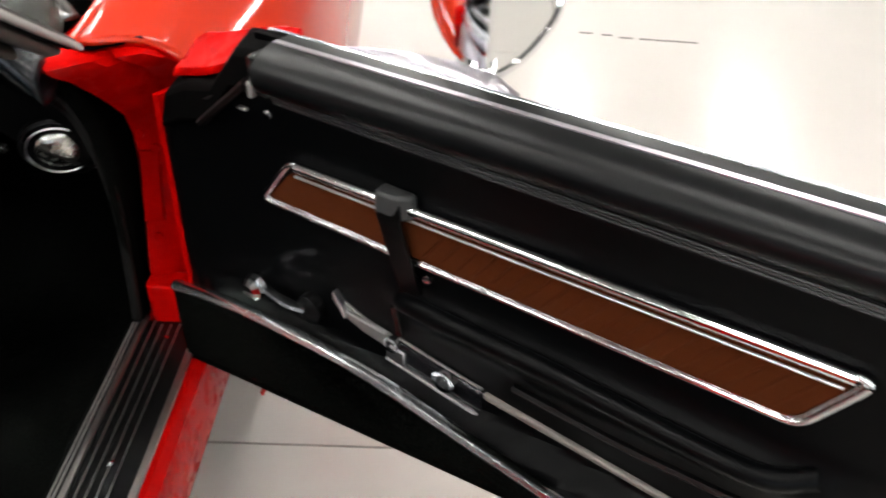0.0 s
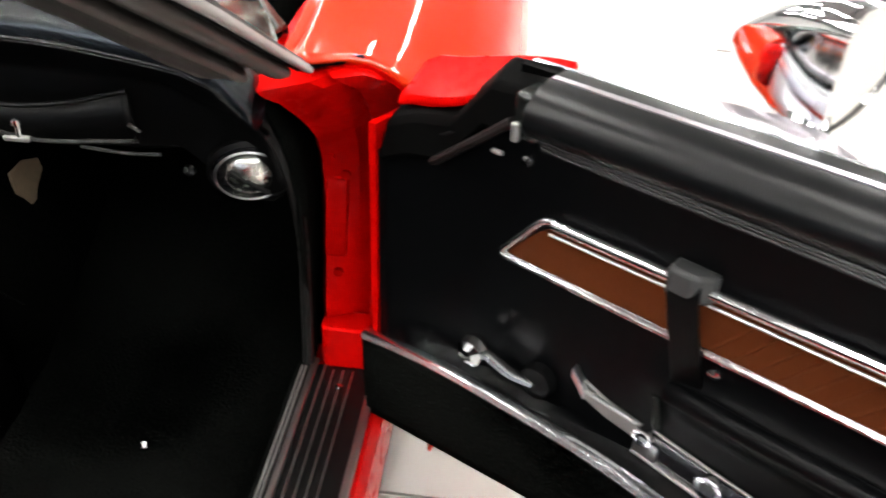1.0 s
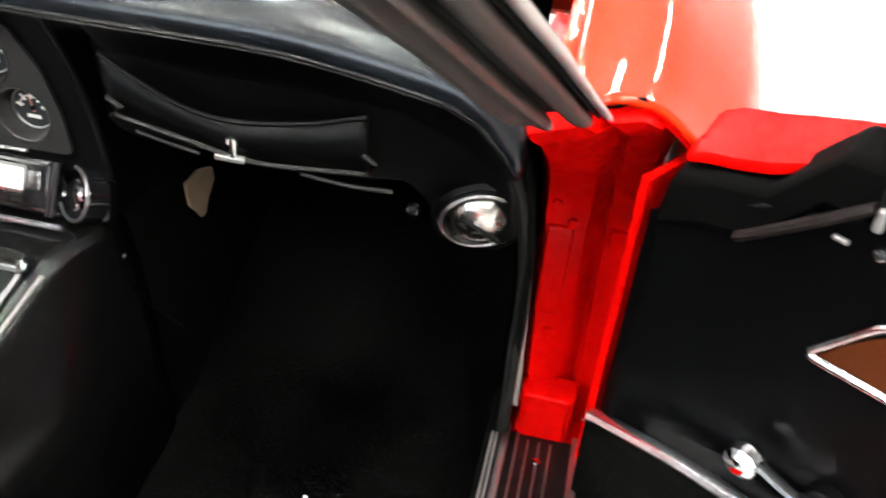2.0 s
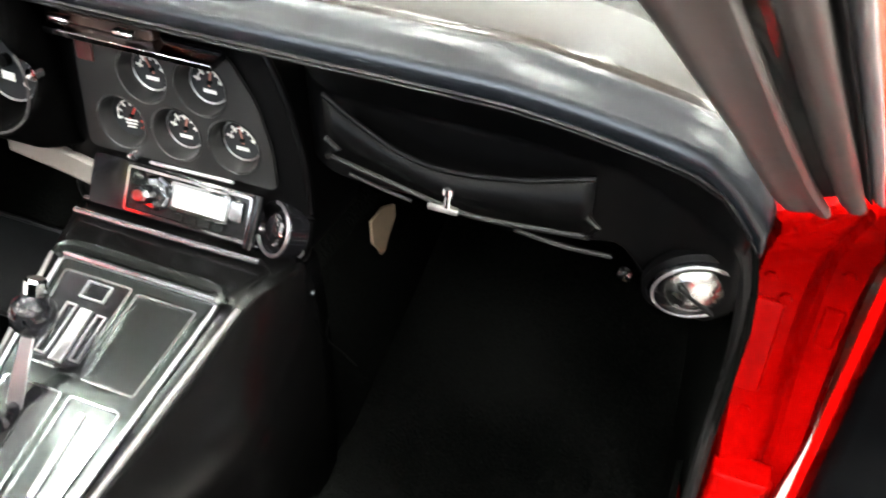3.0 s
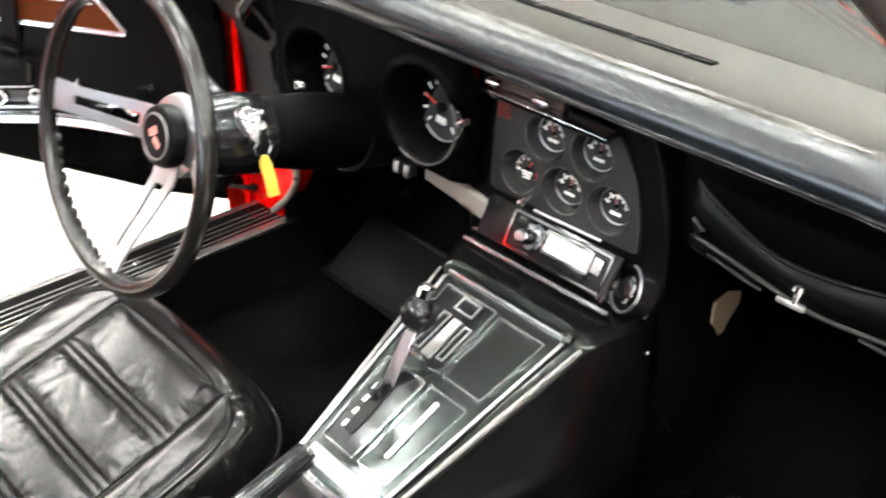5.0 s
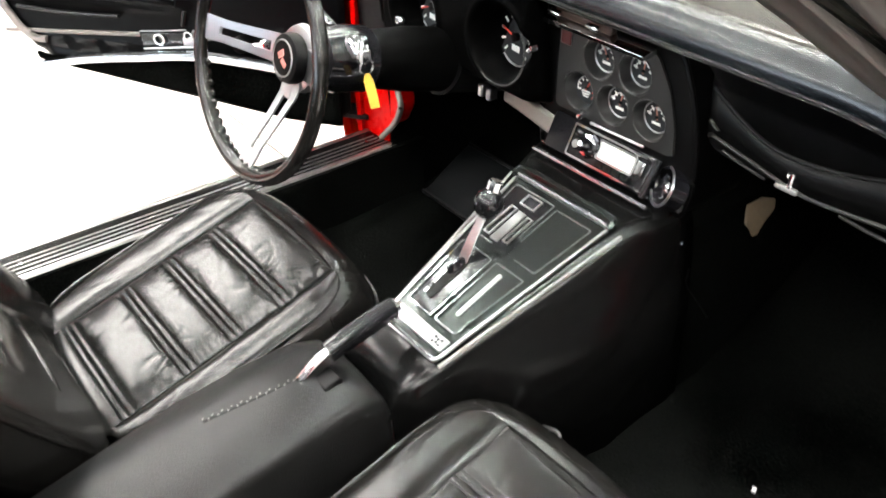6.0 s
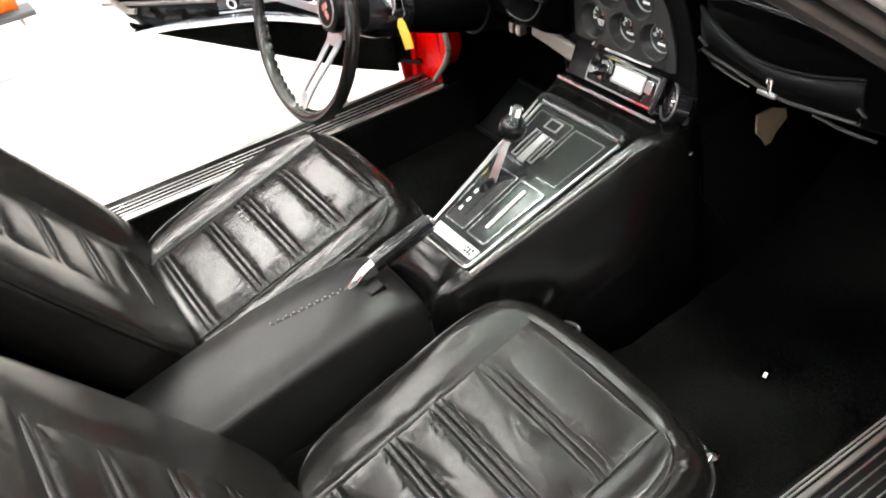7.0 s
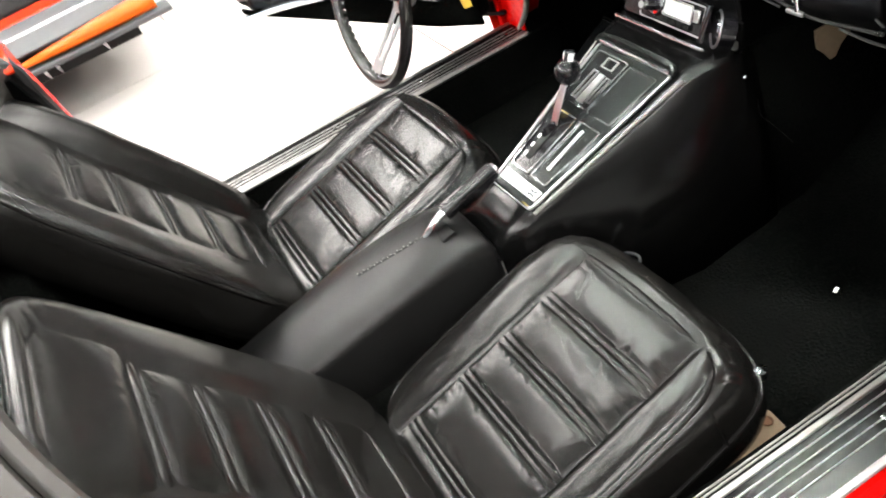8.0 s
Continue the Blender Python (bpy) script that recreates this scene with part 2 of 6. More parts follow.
def pillow(bm, m, w, l, h, n=16, k=16, edge=4.0, wrinkle=0.0, seed=0.0, base=0.0, taper=1.0):
    """A padded panel of width w (x) and length l (y) that swells by h, its stitched edges drawn in, with creases towards them."""
    rows = []
    for i in range(n + 1):
        a = -1 + 2 * i / n
        a = math.copysign(abs(a) ** 0.75, a)
        row = []
        for j in range(k + 1):
            b = -1 + 2 * j / k
            b = math.copysign(abs(b) ** 0.75, b)
            wide = w / 2 * (1 + (taper - 1) * (b + 1) / 2)
            z = h * (1 - abs(a) ** edge) ** 0.6 * (1 - abs(b) ** edge) ** 0.6
            if wrinkle:
                x, y = a * wide, b * l / 2
                edge_a, edge_b = 1 - abs(a) ** 14, 1 - abs(b) ** 14
                near = max(0, (abs(b) - 0.15) / 0.85) ** 1.2 * edge_a * edge_b
                ends = max(0, (abs(a) - 0.70) / 0.30) ** 1.2 * edge_a * edge_b
                bunch = max(0, 0.45 + 1.5 * noise.noise(Vector((x * 11, math.copysign(2, b), seed + 4))))
                line = noise.noise(Vector((x * 40 + y * 16 + 2 * noise.noise(Vector((x * 20, y * 20, seed + 8))), y * 7 + math.copysign(3, b), seed)))
                z -= wrinkle * 1.1 * near * bunch * max(0, 1 - abs(line) * 3.6) ** 1.3
                z += wrinkle * 0.35 * near * bunch * line
                line = noise.noise(Vector((x * 8, y * 48, seed + 5)))
                z -= wrinkle * 0.8 * ends * max(0, 1 - abs(line) * 4)
                fold = noise.noise(Vector((x * 10 + y * 8, y * 9 - x * 5, seed + 2)))
                z -= wrinkle * 0.20 * max(0, 1 - abs(fold) * 11) ** 1.3 * edge_a * edge_b
                z += wrinkle * 0.16 * edge_a * edge_b * noise.noise(Vector((x * 9, y * 11, seed + 7)))
            row.append(bm.verts.new(m @ Vector((a * wide, b * l / 2, base + z))))
        rows.append(row)
    for a, b in zip(rows, rows[1:]):
        for j in range(k):
            bm.faces.new((a[j], b[j], b[j + 1], a[j + 1]))
    low = Vector((0, 0, -max(0.006, h * 0.4)))
    rim = [r[0] for r in rows] + rows[-1][1:] + [r[-1] for r in rows[-2::-1]] + rows[0][-2:0:-1]
    under = [bm.verts.new(v.co + m.to_3x3() @ low) for v in rim]
    c = len(rim)
    for i in range(c):
        bm.faces.new((rim[i], rim[(i + 1) % c], under[(i + 1) % c], under[i]))
    bm.faces.new(under)


def holed(bm, outline, holes, h0, h1, m):
    """A slab with openings through it, from height h0 to h1 of m."""
    loops = [list(outline)] + [list(h) for h in holes]
    for h in (h0, h1):
        edges = []
        for loop in loops:
            vs = [bm.verts.new(m @ Vector((q[0], q[1], h))) for q in loop]
            edges += [bm.edges.new((vs[i - 1], vs[i])) for i in range(len(vs))]
        bmesh.ops.triangle_fill(bm, use_beauty=True, use_dissolve=False, edges=edges)
    for loop in loops:
        low, high = [[bm.verts.new(m @ Vector((q[0], q[1], h))) for q in loop] for h in (h0, h1)]
        for i in range(len(loop)):
            bm.faces.new((low[i - 1], low[i], high[i], high[i - 1]))
    bmesh.ops.remove_doubles(bm, verts=bm.verts, dist=1e-6)


def mirrored(bm):
    """The same shape on the other side of the car."""
    for v in bm.verts:
        v.co.x = -v.co.x
    return bm


FRONT = Matrix(((1, 0, 0, 0), (0, 0, -1, 0), (0, 1, 0, 0), (0, 0, 0, 1)))  # x across, y up, z towards the back of the room
DAY = glow("daylight", (0.72, 0.86, 1.0), 6.0)


# ---------- the showroom ----------
def room():
    bm = mb((box, (0, 0, -0.06), (24, 24, 0.1)))
    base = tagged(part("floor", bm, JOINT, smooth=False), "pale polished concrete showroom floor with sawn joints", "floor", kind="structure")
    X = [-12, -8.6, -5.6, -2.6, 0.4, 3.4, 6.4, 9.4, 12]
    Y = [-12, -8.88, -5.88, -2.88, 0.12, 3.12, 6.12, 9.12, 12]
    shared = {}
    for x0, x1 in zip(X, X[1:]):
        for y0, y1 in zip(Y, Y[1:]):
            size = (round(x1 - x0 - 0.006, 3), round(y1 - y0 - 0.006, 3))
            if size not in shared:
                b = mb((box, (0, 0, 0), (*size, 0.012)))
                me = bpy.data.meshes.new("slab")
                b.to_mesh(me)
                b.free()
                me.materials.append(CONCRETE)
                shared[size] = me
            ob = new("slab", shared[size])
            ob.parent = base
            ob.location = Vector(((x0 + x1) / 2, (y0 + y1) / 2, -0.006)) - base.location
    for mx, my, ml in ((1.62, 2.262, 0.05), (1.70, 2.245, 0.04), (1.77, 2.22, 0.05), (1.845, 2.21, 0.05), (1.90, 2.202, 0.05), (1.945, 2.198, 0.05), (2.0, 2.19, 0.07)):
        part("scuff_mark", mb((box, (mx, my, 0.001), (ml, 0.012, 0.002), Matrix.Rotation(-0.12, 4, "Z"))), JOINT, base, "short grey scuff on the floor")
    for name, c, s in (("wall_north", (0, 12.1, 2.3), (24.4, 0.2, 4.6)),
                       ("wall_east", (12.1, 0, 2.3), (0.2, 24, 4.6)), ("wall_west", (-12.1, 0, 2.3), (0.2, 24, 4.6))):
        tagged(part(name, mb((box, c, s)), WALLPAINT, smooth=False), "plain pale painted showroom wall", "wall", kind="structure")
    # unseen glazed front behind the car, added for bluish daylight on door and dash
    x0, x1, z0, z1 = -7.0, 3.0, 0.25, 3.25
    tagged(part("wall_south", mb((holed, [(-12.2, 0.0), (12.2, 0.0), (12.2, 4.6), (-12.2, 4.6)], [[(x0, z0), (x1, z0), (x1, z1), (x0, z1)]], 12.0, 12.2, FRONT)), WALLPAINT, smooth=False), "plain pale painted showroom wall with an added glazed opening", "wall", kind="structure")
    front = thing("unseen_window_1", (0.5 * (x0 + x1), -12.1, z0), "unseen glazed showroom front in dark metal frames, added for its light", "window", kind="structure")
    for k in range(6):
        x = x0 + (x1 - x0) * k / 5
        part("mullion", mb((box, (x, -12.1, (z0 + z1) / 2), (0.06, 0.10, z1 - z0))), RUBBER, front)
    for z in (z0 + 0.03, z1 - 0.03):
        part("window_rail", mb((box, ((x0 + x1) / 2, -12.1, z), (x1 - x0, 0.09, 0.06))), RUBBER, front)
    tagged(part("backdrop", mb((box, ((x0 + x1) / 2, -12.9, 1.9), (x1 - x0 + 3, 0.05, 4.6))), DAY, smooth=False), "glowing pale blue panel, daylight for the added showroom front", "sky", kind="structure")
    tagged(part("ceiling", mb((box, (0, 0, 4.7), (24.4, 24.4, 0.2))), CEIL, smooth=False), "plain dark grey showroom ceiling", "ceiling", kind="structure")


def strip_light(x, y, length=2.5):
    lamp = thing("ceiling_light", (x, y, 4.5), "white ceiling batten with a long bright diffuser", "lamp", "ceiling battens")
    part("housing", mb((box, (x, y, 4.56), (0.28, length, 0.08))), WALLPAINT, lamp, bevel=0.01)
    part("diffuser", mb((box, (x, y, 4.505), (0.21, length - 0.06, 0.03))), TUBE_LIGHT, lamp)


room()
for lx, rows in ((-6.0, (-5.2, -1.3, 2.6, 6.4)), (-3.3, (-5.5, 2.3, 6.1)), (-2.3, (-4.9, 2.9, 6.7)), (0.1, (-5.2, -1.3, 6.4, 9.8)), (2.5, (-5.2, -1.3, 2.6, 6.4, 9.8)), (5.0, (-5.2, -1.3, 2.6, 6.4, 9.8)), (-0.85, (1.7,)), (-5.3, (-1.6,))):
    for ly in rows:
        strip_light(lx, ly)
strip_light(-3.3, -1.0, 1.2)
strip_light(-2.4, -1.35, 1.2)


# ---------- the car's body ----------
car = thing("sports_car", (0, 0, 0), "red low two-seat sports car with both doors open", "car")


def both(name, make, material, parent, label="", **kw):
    """A part on each side of the car."""
    a = part(name, make(), material, parent, label, **kw)
    b = part(name, mirrored(make()), material, parent, label, **kw)
    return a, b


def fender_section(y):
    """Half of the body's section over the front wheels: from the hood to the rocker."""
    k = min(1, max(0, (y - 0.12) / 0.9))
    crown = 0.862 + 0.023 * min(1, max(0, y - 0.045) / 0.2) + 0.05 * sin(pi * min(1, k)) - 0.16 * max(0, (y - 1.1) / 0.7) ** 2
    wide = 0.895 + 0.02 * sin(pi * k) - 0.12 * max(0, (y - 1.1) / 0.7) ** 2
    hood = crown - 0.012 - 0.035 * sin(pi * k)
    x0 = 0.645 - 0.205 * min(1, max(0, (y - 0.36) / 0.12))
    return [(x0, hood + 0.006 * (x0 - 0.44) / 0.2), (x0 + (0.67 - x0) * 0.35, hood + 0.006), (x0 + (0.67 - x0) * 0.7, crown - 0.010), (0.67, crown), (0.74, crown - 0.015), (0.80, crown - 0.06), (wide - 0.035, crown - 0.13),
            (wide - 0.008, crown - 0.22), (wide, crown - 0.32), (wide - 0.012, 0.45), (wide - 0.04, 0.30), (wide - 0.07, 0.22)]


EDGE = ((0.60, 0.016), (0.645, 0.012), (0.680, -0.002), (0.705, 0.012), (0.735, 0.036), (0.765, 0.044), (0.785, 0.046), (0.83, 0.034), (0.86, 0.032), (0.95, 0.035))


def rear_edge(x):
    """How far back the fender reaches: a shallow wave over the pillar."""
    for (a, ya), (b, yb) in zip(EDGE, EDGE[1:]):
        if x <= b:
            t = max(0, (x - a) / (b - a))
            return ya + (yb - ya) * t * t * (3 - 2 * t)
    return EDGE[-1][1]


def fender():
    bm = bmesh.new()
    ys = [0.062, 0.075, 0.09, 0.13, 0.2, 0.3, 0.42, 0.55, 0.7, 0.9, 1.1, 1.3, 1.5, 1.7, 1.8]
    def fine(y):
        pts = curve_pts([(x, 0, z) for x, z in fender_section(y)], 4)
        return [(p.x, y + (rear_edge(p.x) - 0.062) * max(0, 1 - (y - 0.062) / 0.14), p.z) for p in pts]
    loft(bm, [fine(y) for y in ys], closed=False)
    return bm


def hood_back(x):
    """The rear edge of the hood, cut forward in the middle."""
    return 0.405 + 0.42 * max(0, 1 - abs(x) / 0.42) ** 1.6


def hood():
    bm = bmesh.new()
    def f(u, v):
        x = -0.44 + 0.88 * u
        y0 = hood_back(x)
        y = y0 + (1.8 - y0) * v
        base = fender_section(max(y, 0.3))[0][1]
        bulge = 0.055 * max(0, 1 - (x / 0.26) ** 2) ** 0.6 * (1 - v) ** 0.3
        low = 0.862 + 0.02 * v + 0.3 * bulge
        side = min(1, abs(x) / 0.44) ** 3 * (1 - v) + v
        return (x, y, low + (base + bulge - low) * side)
    sheet(bm, f, 28, 14)
    return bm


both("front_fender", fender, RED, car, "glossy red front fender", thick=0.006, angle=60)
part("hood", hood(), RED, car, "glossy red hood with a centre bulge", thick=0.008, angle=60)
part("nose", mb((loft, [[(x, 1.8, z) for x, z in ((-0.80, 0.25), (0.80, 0.25), (0.80, 0.62), (0.5, 0.72), (-0.5, 0.72), (-0.80, 0.62))],
                        [(x * 0.8, 2.1, z) for x, z in ((-0.80, 0.28), (0.80, 0.28), (0.80, 0.50), (0.5, 0.56), (-0.5, 0.56), (-0.80, 0.50))]])), RED, car, bevel=0.03)


COWL = shade("cowl_grey", (0.007, 0.009, 0.007), 0.7, var=0.2)


def cowl():
    bm = bmesh.new()
    sheet(bm, lambda u, v: (-0.585 + 1.17 * u, 0.20 - 0.10 * abs(2 * u - 1) ** 6 + (hood_back(-0.585 + 1.17 * u) + 0.03 - 0.20 + 0.10 * abs(2 * u - 1) ** 6) * v, 0.858 - 0.012 * sin(pi * v)), 16, 6)
    return bm


part("cowl", cowl(), COWL, car, "black wiper tray in front of the windscreen", thick=0.006)


# sills and scuff plates
def sill():
    bm = bmesh.new()
    prof = [(0.635, 0.22), (0.640, 0.365), (0.655, 0.376), (0.748, 0.376), (0.757, 0.372), (0.767, 0.355), (0.771, 0.30), (0.765, 0.235), (0.745, 0.20), (0.66, 0.20)]
    loft(bm, [[(x, y, z) for x, z in prof] for y in (0.08, -0.3, -0.7, -1.06)])
    return bm


both("sill", sill, JAMB, car, "red painted door sill", angle=25)
both("sill_carpet", lambda: mb((loft, [[(x, y, z) for x, z in ((0.628, 0.225), (0.630, 0.36), (0.632, 0.3825), (0.6405, 0.3850), (0.6415, 0.225))] for y in (0.10, -0.4, -1.03)])), CARPET, car, "black carpet over the inner sill")


def scuff(side):
    s = side
    plate = part("scuff_plate", mb((box, (s * 0.7, -0.43, 0.3785), (0.092, 0.92, 0.005))), SCUFFBLACK, car, "black ribbed scuff plate with bright edges", bevel=0.001)
    for x in (0.686, 0.7, 0.714):
        part("rib", mb((tube, [(s * x, 0.02, 0.3815), (s * x, -0.88, 0.3815)], 0.0013, 6)), ALUMINIUM, plate)
    part("edge_strip", mb((box, (s * 0.656, -0.43, 0.381), (0.010, 0.94, 0.007))), ALUMINIUM, plate, "bright inner edge strip", bevel=0.002)
    for x in (0.640, 0.646):
        part("rib", mb((tube, [(s * x, 0.02, 0.3835), (s * x, -0.88, 0.3835)], 0.0018, 6)), DULL, plate)
    part("inner_lip", mb((box, (s * 0.644, -0.43, 0.380), (0.014, 0.93, 0.006))), PLASTIC, plate, bevel=0.001)
    part("edge_strip", mb((box, (s * 0.746, -0.43, 0.3805), (0.012, 0.94, 0.006))), ALUMINIUM, plate, bevel=0.002)
    part("inner_strip", mb((box, (s * 0.672, -0.43, 0.3805), (0.003, 0.92, 0.004))), ALUMINIUM, plate, bevel=0.001)
    for y in (-0.012, -0.266, -0.52, -0.78):
        part("screw", mb((lathe, [(0.0055, 0), (0.0055, 0.0015), (0.003, 0.003), (0.0005, 0.0032)], Matrix.Translation((s * 0.7, y, 0.381)), 12)), CHROME, plate)


scuff(1)
scuff(-1)


# hinge pillars, kick panels
def pillar():
    bm = bmesh.new()
    # plan outline at several heights: from the kick panel over a groove to the door gap
    def ring(z, x0, x1, yi, yo):
        xg = x0 + 0.6 * (x1 - x0)
        yg = yi + 0.6 * (yo - yi)
        return [(x0, yi + 0.25, z), (x0, yi + 0.02, z), (x0 + 0.010, yi, z), (xg - 0.010, yg - 0.004, z), (xg, yg + 0.010, z), (xg + 0.008, yg + 0.022, z), (xg + 0.014, yg + 0.010, z), (x1, yo, z), (x1 + 0.01, yo + 0.015, z), (x1 + 0.01, yo + 0.17, z)]
    loft(bm, [ring(z, x0, x1, yi, yo) for z, x0, x1, yi, yo in (
        (0.375, 0.664, 0.745, 0.040, 0.075), (0.40, 0.664, 0.748, 0.050, 0.080), (0.455, 0.662, 0.755, 0.052, 0.085), (0.47, 0.660, 0.758, 0.058, 0.095), (0.52, 0.656, 0.760, 0.088, 0.118),
        (0.60, 0.650, 0.762, 0.126, 0.142), (0.66, 0.646, 0.764, 0.136, 0.148), (0.70, 0.645, 0.764, 0.120, 0.140), (0.74, 0.644, 0.765, 0.078, 0.120), (0.78, 0.642, 0.766, 0.030, 0.092),
        (0.81, 0.636, 0.766, -0.004, 0.066), (0.828, 0.628, 0.756, -0.030, 0.040), (0.840, 0.622, 0.738, -0.040, 0.026), (0.847, 0.622, 0.725, -0.036, 0.034), (0.852, 0.626, 0.712, -0.006, 0.050))])
    return bm


both("hinge_pillar", pillar, JAMB, car, "red painted door hinge pillar", angle=35)
both("foot_block", lambda: mb((loft, [[(x, y, z) for x, y in ((0.666, 0.07), (0.666, 0.034), (0.674, 0.027), (0.728, 0.027), (0.735, 0.034), (0.735, 0.07))] for z in (0.379, 0.440, 0.452)])), JAMB, car, bevel=0.004)


for x, y, z in ((0.668, 0.134, 0.665), (0.690, 0.128, 0.645), (0.684, 0.086, 0.51), (0.745, 0.140, 0.685), (0.748, 0.142, 0.56)):
    part("bolt", mb((lathe, [(0.007, 0), (0.007, 0.006), (0.003, 0.007)], frame_axes((x, y, z), (1, 0, 0), (0, 0, 1)), 6)), JAMB, car, "red painted hinge bolt")


part("hinge_strap", mb((loft, [[(x, y - d, z) for x, d in ((0.660, 0.0), (0.662, 0.007), (0.692, 0.007), (0.694, 0.0))] for z, y in ((0.53, 0.100), (0.536, 0.102), (0.63, 0.131), (0.636, 0.136))])), JAMB, car, "red painted hinge strap", bevel=0.002)
part("hinge_strap", mb((loft, [[(x, y - d, z) for x, d in ((0.735, 0.0), (0.737, 0.010), (0.757, 0.010), (0.759, 0.0))] for z, y in ((0.585, 0.146), (0.59, 0.146), (0.63, 0.149), (0.635, 0.149))])), JAMB, car, "red painted hinge strap", bevel=0.002)
# Black sheet stands in for the shade on the driver's red pillar.
part("pillar_shade_sheet", mirrored(mb((loft, [[(x, y + d, z) for x, d in ((0.600, 0.10), (0.602, 0.0), (0.640, -0.008), (0.775, 0.004), (0.785, 0.03))] for z, y in ((0.552, 0.032), (0.60, 0.032), (0.70, 0.022), (0.76, 0.006), (0.81, -0.03), (0.85, -0.065), (0.872, -0.08))], False))), RUBBER, car, "black sheet for the shade over the driver's hinge pillar", thick=0.004)
part("jamb_foot", mirrored(mb((prism, round_poly([(0.694, 0.380), (0.640, 0.440), (0.616, 0.480), (0.614, 0.505), (0.640, 0.552), (0.70, 0.552), (0.79, 0.505), (0.80, 0.380)], 0.012), -0.07, -0.026, Matrix(((1, 0, 0, 0), (0, 0, -1, 0), (0, 1, 0, 0), (0, 0, 0, 1)))))), JAMB, car, "red painted foot of the hinge pillar", bevel=0.004)
part("pillar_seal", mirrored(mb((tube, curve_pts([(0.690, 0.026, 0.385), (0.634, 0.024, 0.442), (0.609, 0.024, 0.482), (0.608, 0.024, 0.508), (0.634, 0.026, 0.556)], 5), 0.007, 8))), TAUPE, car, "grey rubber edge")


def flange():
    """The folded rear edge of the fender above the pillar."""
    bm = bmesh.new()
    crest = fender_section(0.062)
    line = [(x, rear_edge(x) + 0.001, z - 0.002) for x, z in crest]
    pts = curve_pts(line, 6)
    loft(bm, [[p + Vector((0, 0.010, 0)), p, p + Vector((0, 0.002, -0.005)), p + Vector((-0.004, 0.022, -0.008))] for p in pts], closed=False)
    return bm


# Solid black tube under the fender's edge, the gap's shade put into its colour.
both("fender_gap_shade", lambda: mb((tube, [(x, rear_edge(x) + 0.006, 0.8515 + 0.004 * sin(pi * (x - 0.645) / 0.125)) for x in [0.645 + 0.009 * k for k in range(11)]], 0.0032, 6)), MATT, car, "black strip for the shaded gap below the fender's edge")
both("fender_flange", flange, JAMB, car, thick=0.004)


def kick():
    bm = bmesh.new()
    def f(u, v):
        z = 0.22 + 0.66 * v
        y = 0.030 + 0.45 * u - 0.01 * v * (1 - u) - 0.05 * (1 - u) * max(0, v - 0.8) / 0.2
        return (0.652 - 0.045 * max(0, v - 0.70) / 0.30 - 0.05 * u, y, z)
    sheet(bm, f, 8, 12)
    return bm


both("kick_panel", kick, CARPET, car, "black carpeted kick panel", thick=0.008)
part("jamb_seal", mb((tube, curve_pts([(0.652, 0.012, 0.40), (0.65, 0.03, 0.50), (0.648, 0.036, 0.62), (0.630, 0.022, 0.74), (0.596, -0.005, 0.81), (0.58, -0.03, 0.85)], 6), 0.008, 8)), RUBBER, car, "black rubber door seal")
part("jamb_seal", mirrored(mb((tube, curve_pts([(0.650, 0.03, 0.56), (0.648, 0.036, 0.62), (0.636, 0.022, 0.74), (0.606, -0.005, 0.81), (0.59, -0.03, 0.85)], 6), 0.009, 8))), RUBBER, car, "black rubber door seal")


# floor, tunnel and rear wall
def floor_pan():
    bm = bmesh.new()
    def f(u, v):
        y = -1.05 + 1.6 * v
        z = 0.235 + 0.02 * max(0, (y + 0.45)) + 0.62 * max(0, y - 0.1) ** 1.15
        x = 0.07 + 0.575 * u
        z += 0.09 * max(0, 0.12 - u) / 0.12 + 0.004 * noise.noise(Vector((x * 9, y * 9, 1)))
        return (x, y, z)
    sheet(bm, f, 18, 32)
    return bm


both("carpet", floor_pan, CARPET, car, "black pile carpet in the footwell", thick=0.012)
part("toe_pad", mirrored(mb((sheet, lambda u, v: (0.20 + 0.40 * u + 0.02 * v, 0.075 + 0.155 * v, 0.235 + 0.02 * (0.525 + 0.155 * v) + 0.62 * max(0, 0.155 * v - 0.025) ** 1.15 + 0.016 + 0.008 * sin(pi * v)), 12, 10))), shade("toe_pad_vinyl", (0.0025, 0.0031, 0.0036), 0.6, spec=0.16), car, "dark vinyl toe pad on the carpet", thick=0.014, bevel=0.005)
def toe_at(u, v):
    return (-(0.20 + 0.40 * u + 0.02 * v), 0.075 + 0.155 * v, 0.235 + 0.02 * (0.525 + 0.155 * v) + 0.62 * max(0, 0.155 * v - 0.025) ** 1.15 + 0.022 + 0.008 * sin(pi * v))


for v in (0.0, 1.0):
    part("toe_piping", mb((tube, [toe_at(k / 10, v) for k in range(11)], 0.005, 6)), VINYL, car, "raised edge of the toe pad")
part("tunnel", mb((loft, [[(-w, y, 0.24), (-w + 0.02, y, zt - 0.03), (-w + 0.05, y, zt), (w - 0.05, y, zt), (w - 0.02, y, zt - 0.03), (w, y, 0.24)] for y, w, zt in ((0.02, 0.185, 0.60), (0.2, 0.19, 0.62), (0.52, 0.22, 0.64))])), CARPET, car, "black carpeted tunnel")
part("firewall", mb((box, (0, 0.52, 0.58), (1.2, 0.02, 0.48))), CARPET, car)
part("rear_wall", mb((sheet, lambda u, v: (-0.64 + 1.28 * u, -1.03 - 0.16 * v, 0.2 + 0.5 * v), 8, 6)), CARPET, car, "black carpeted wall behind the seats", thick=0.02)
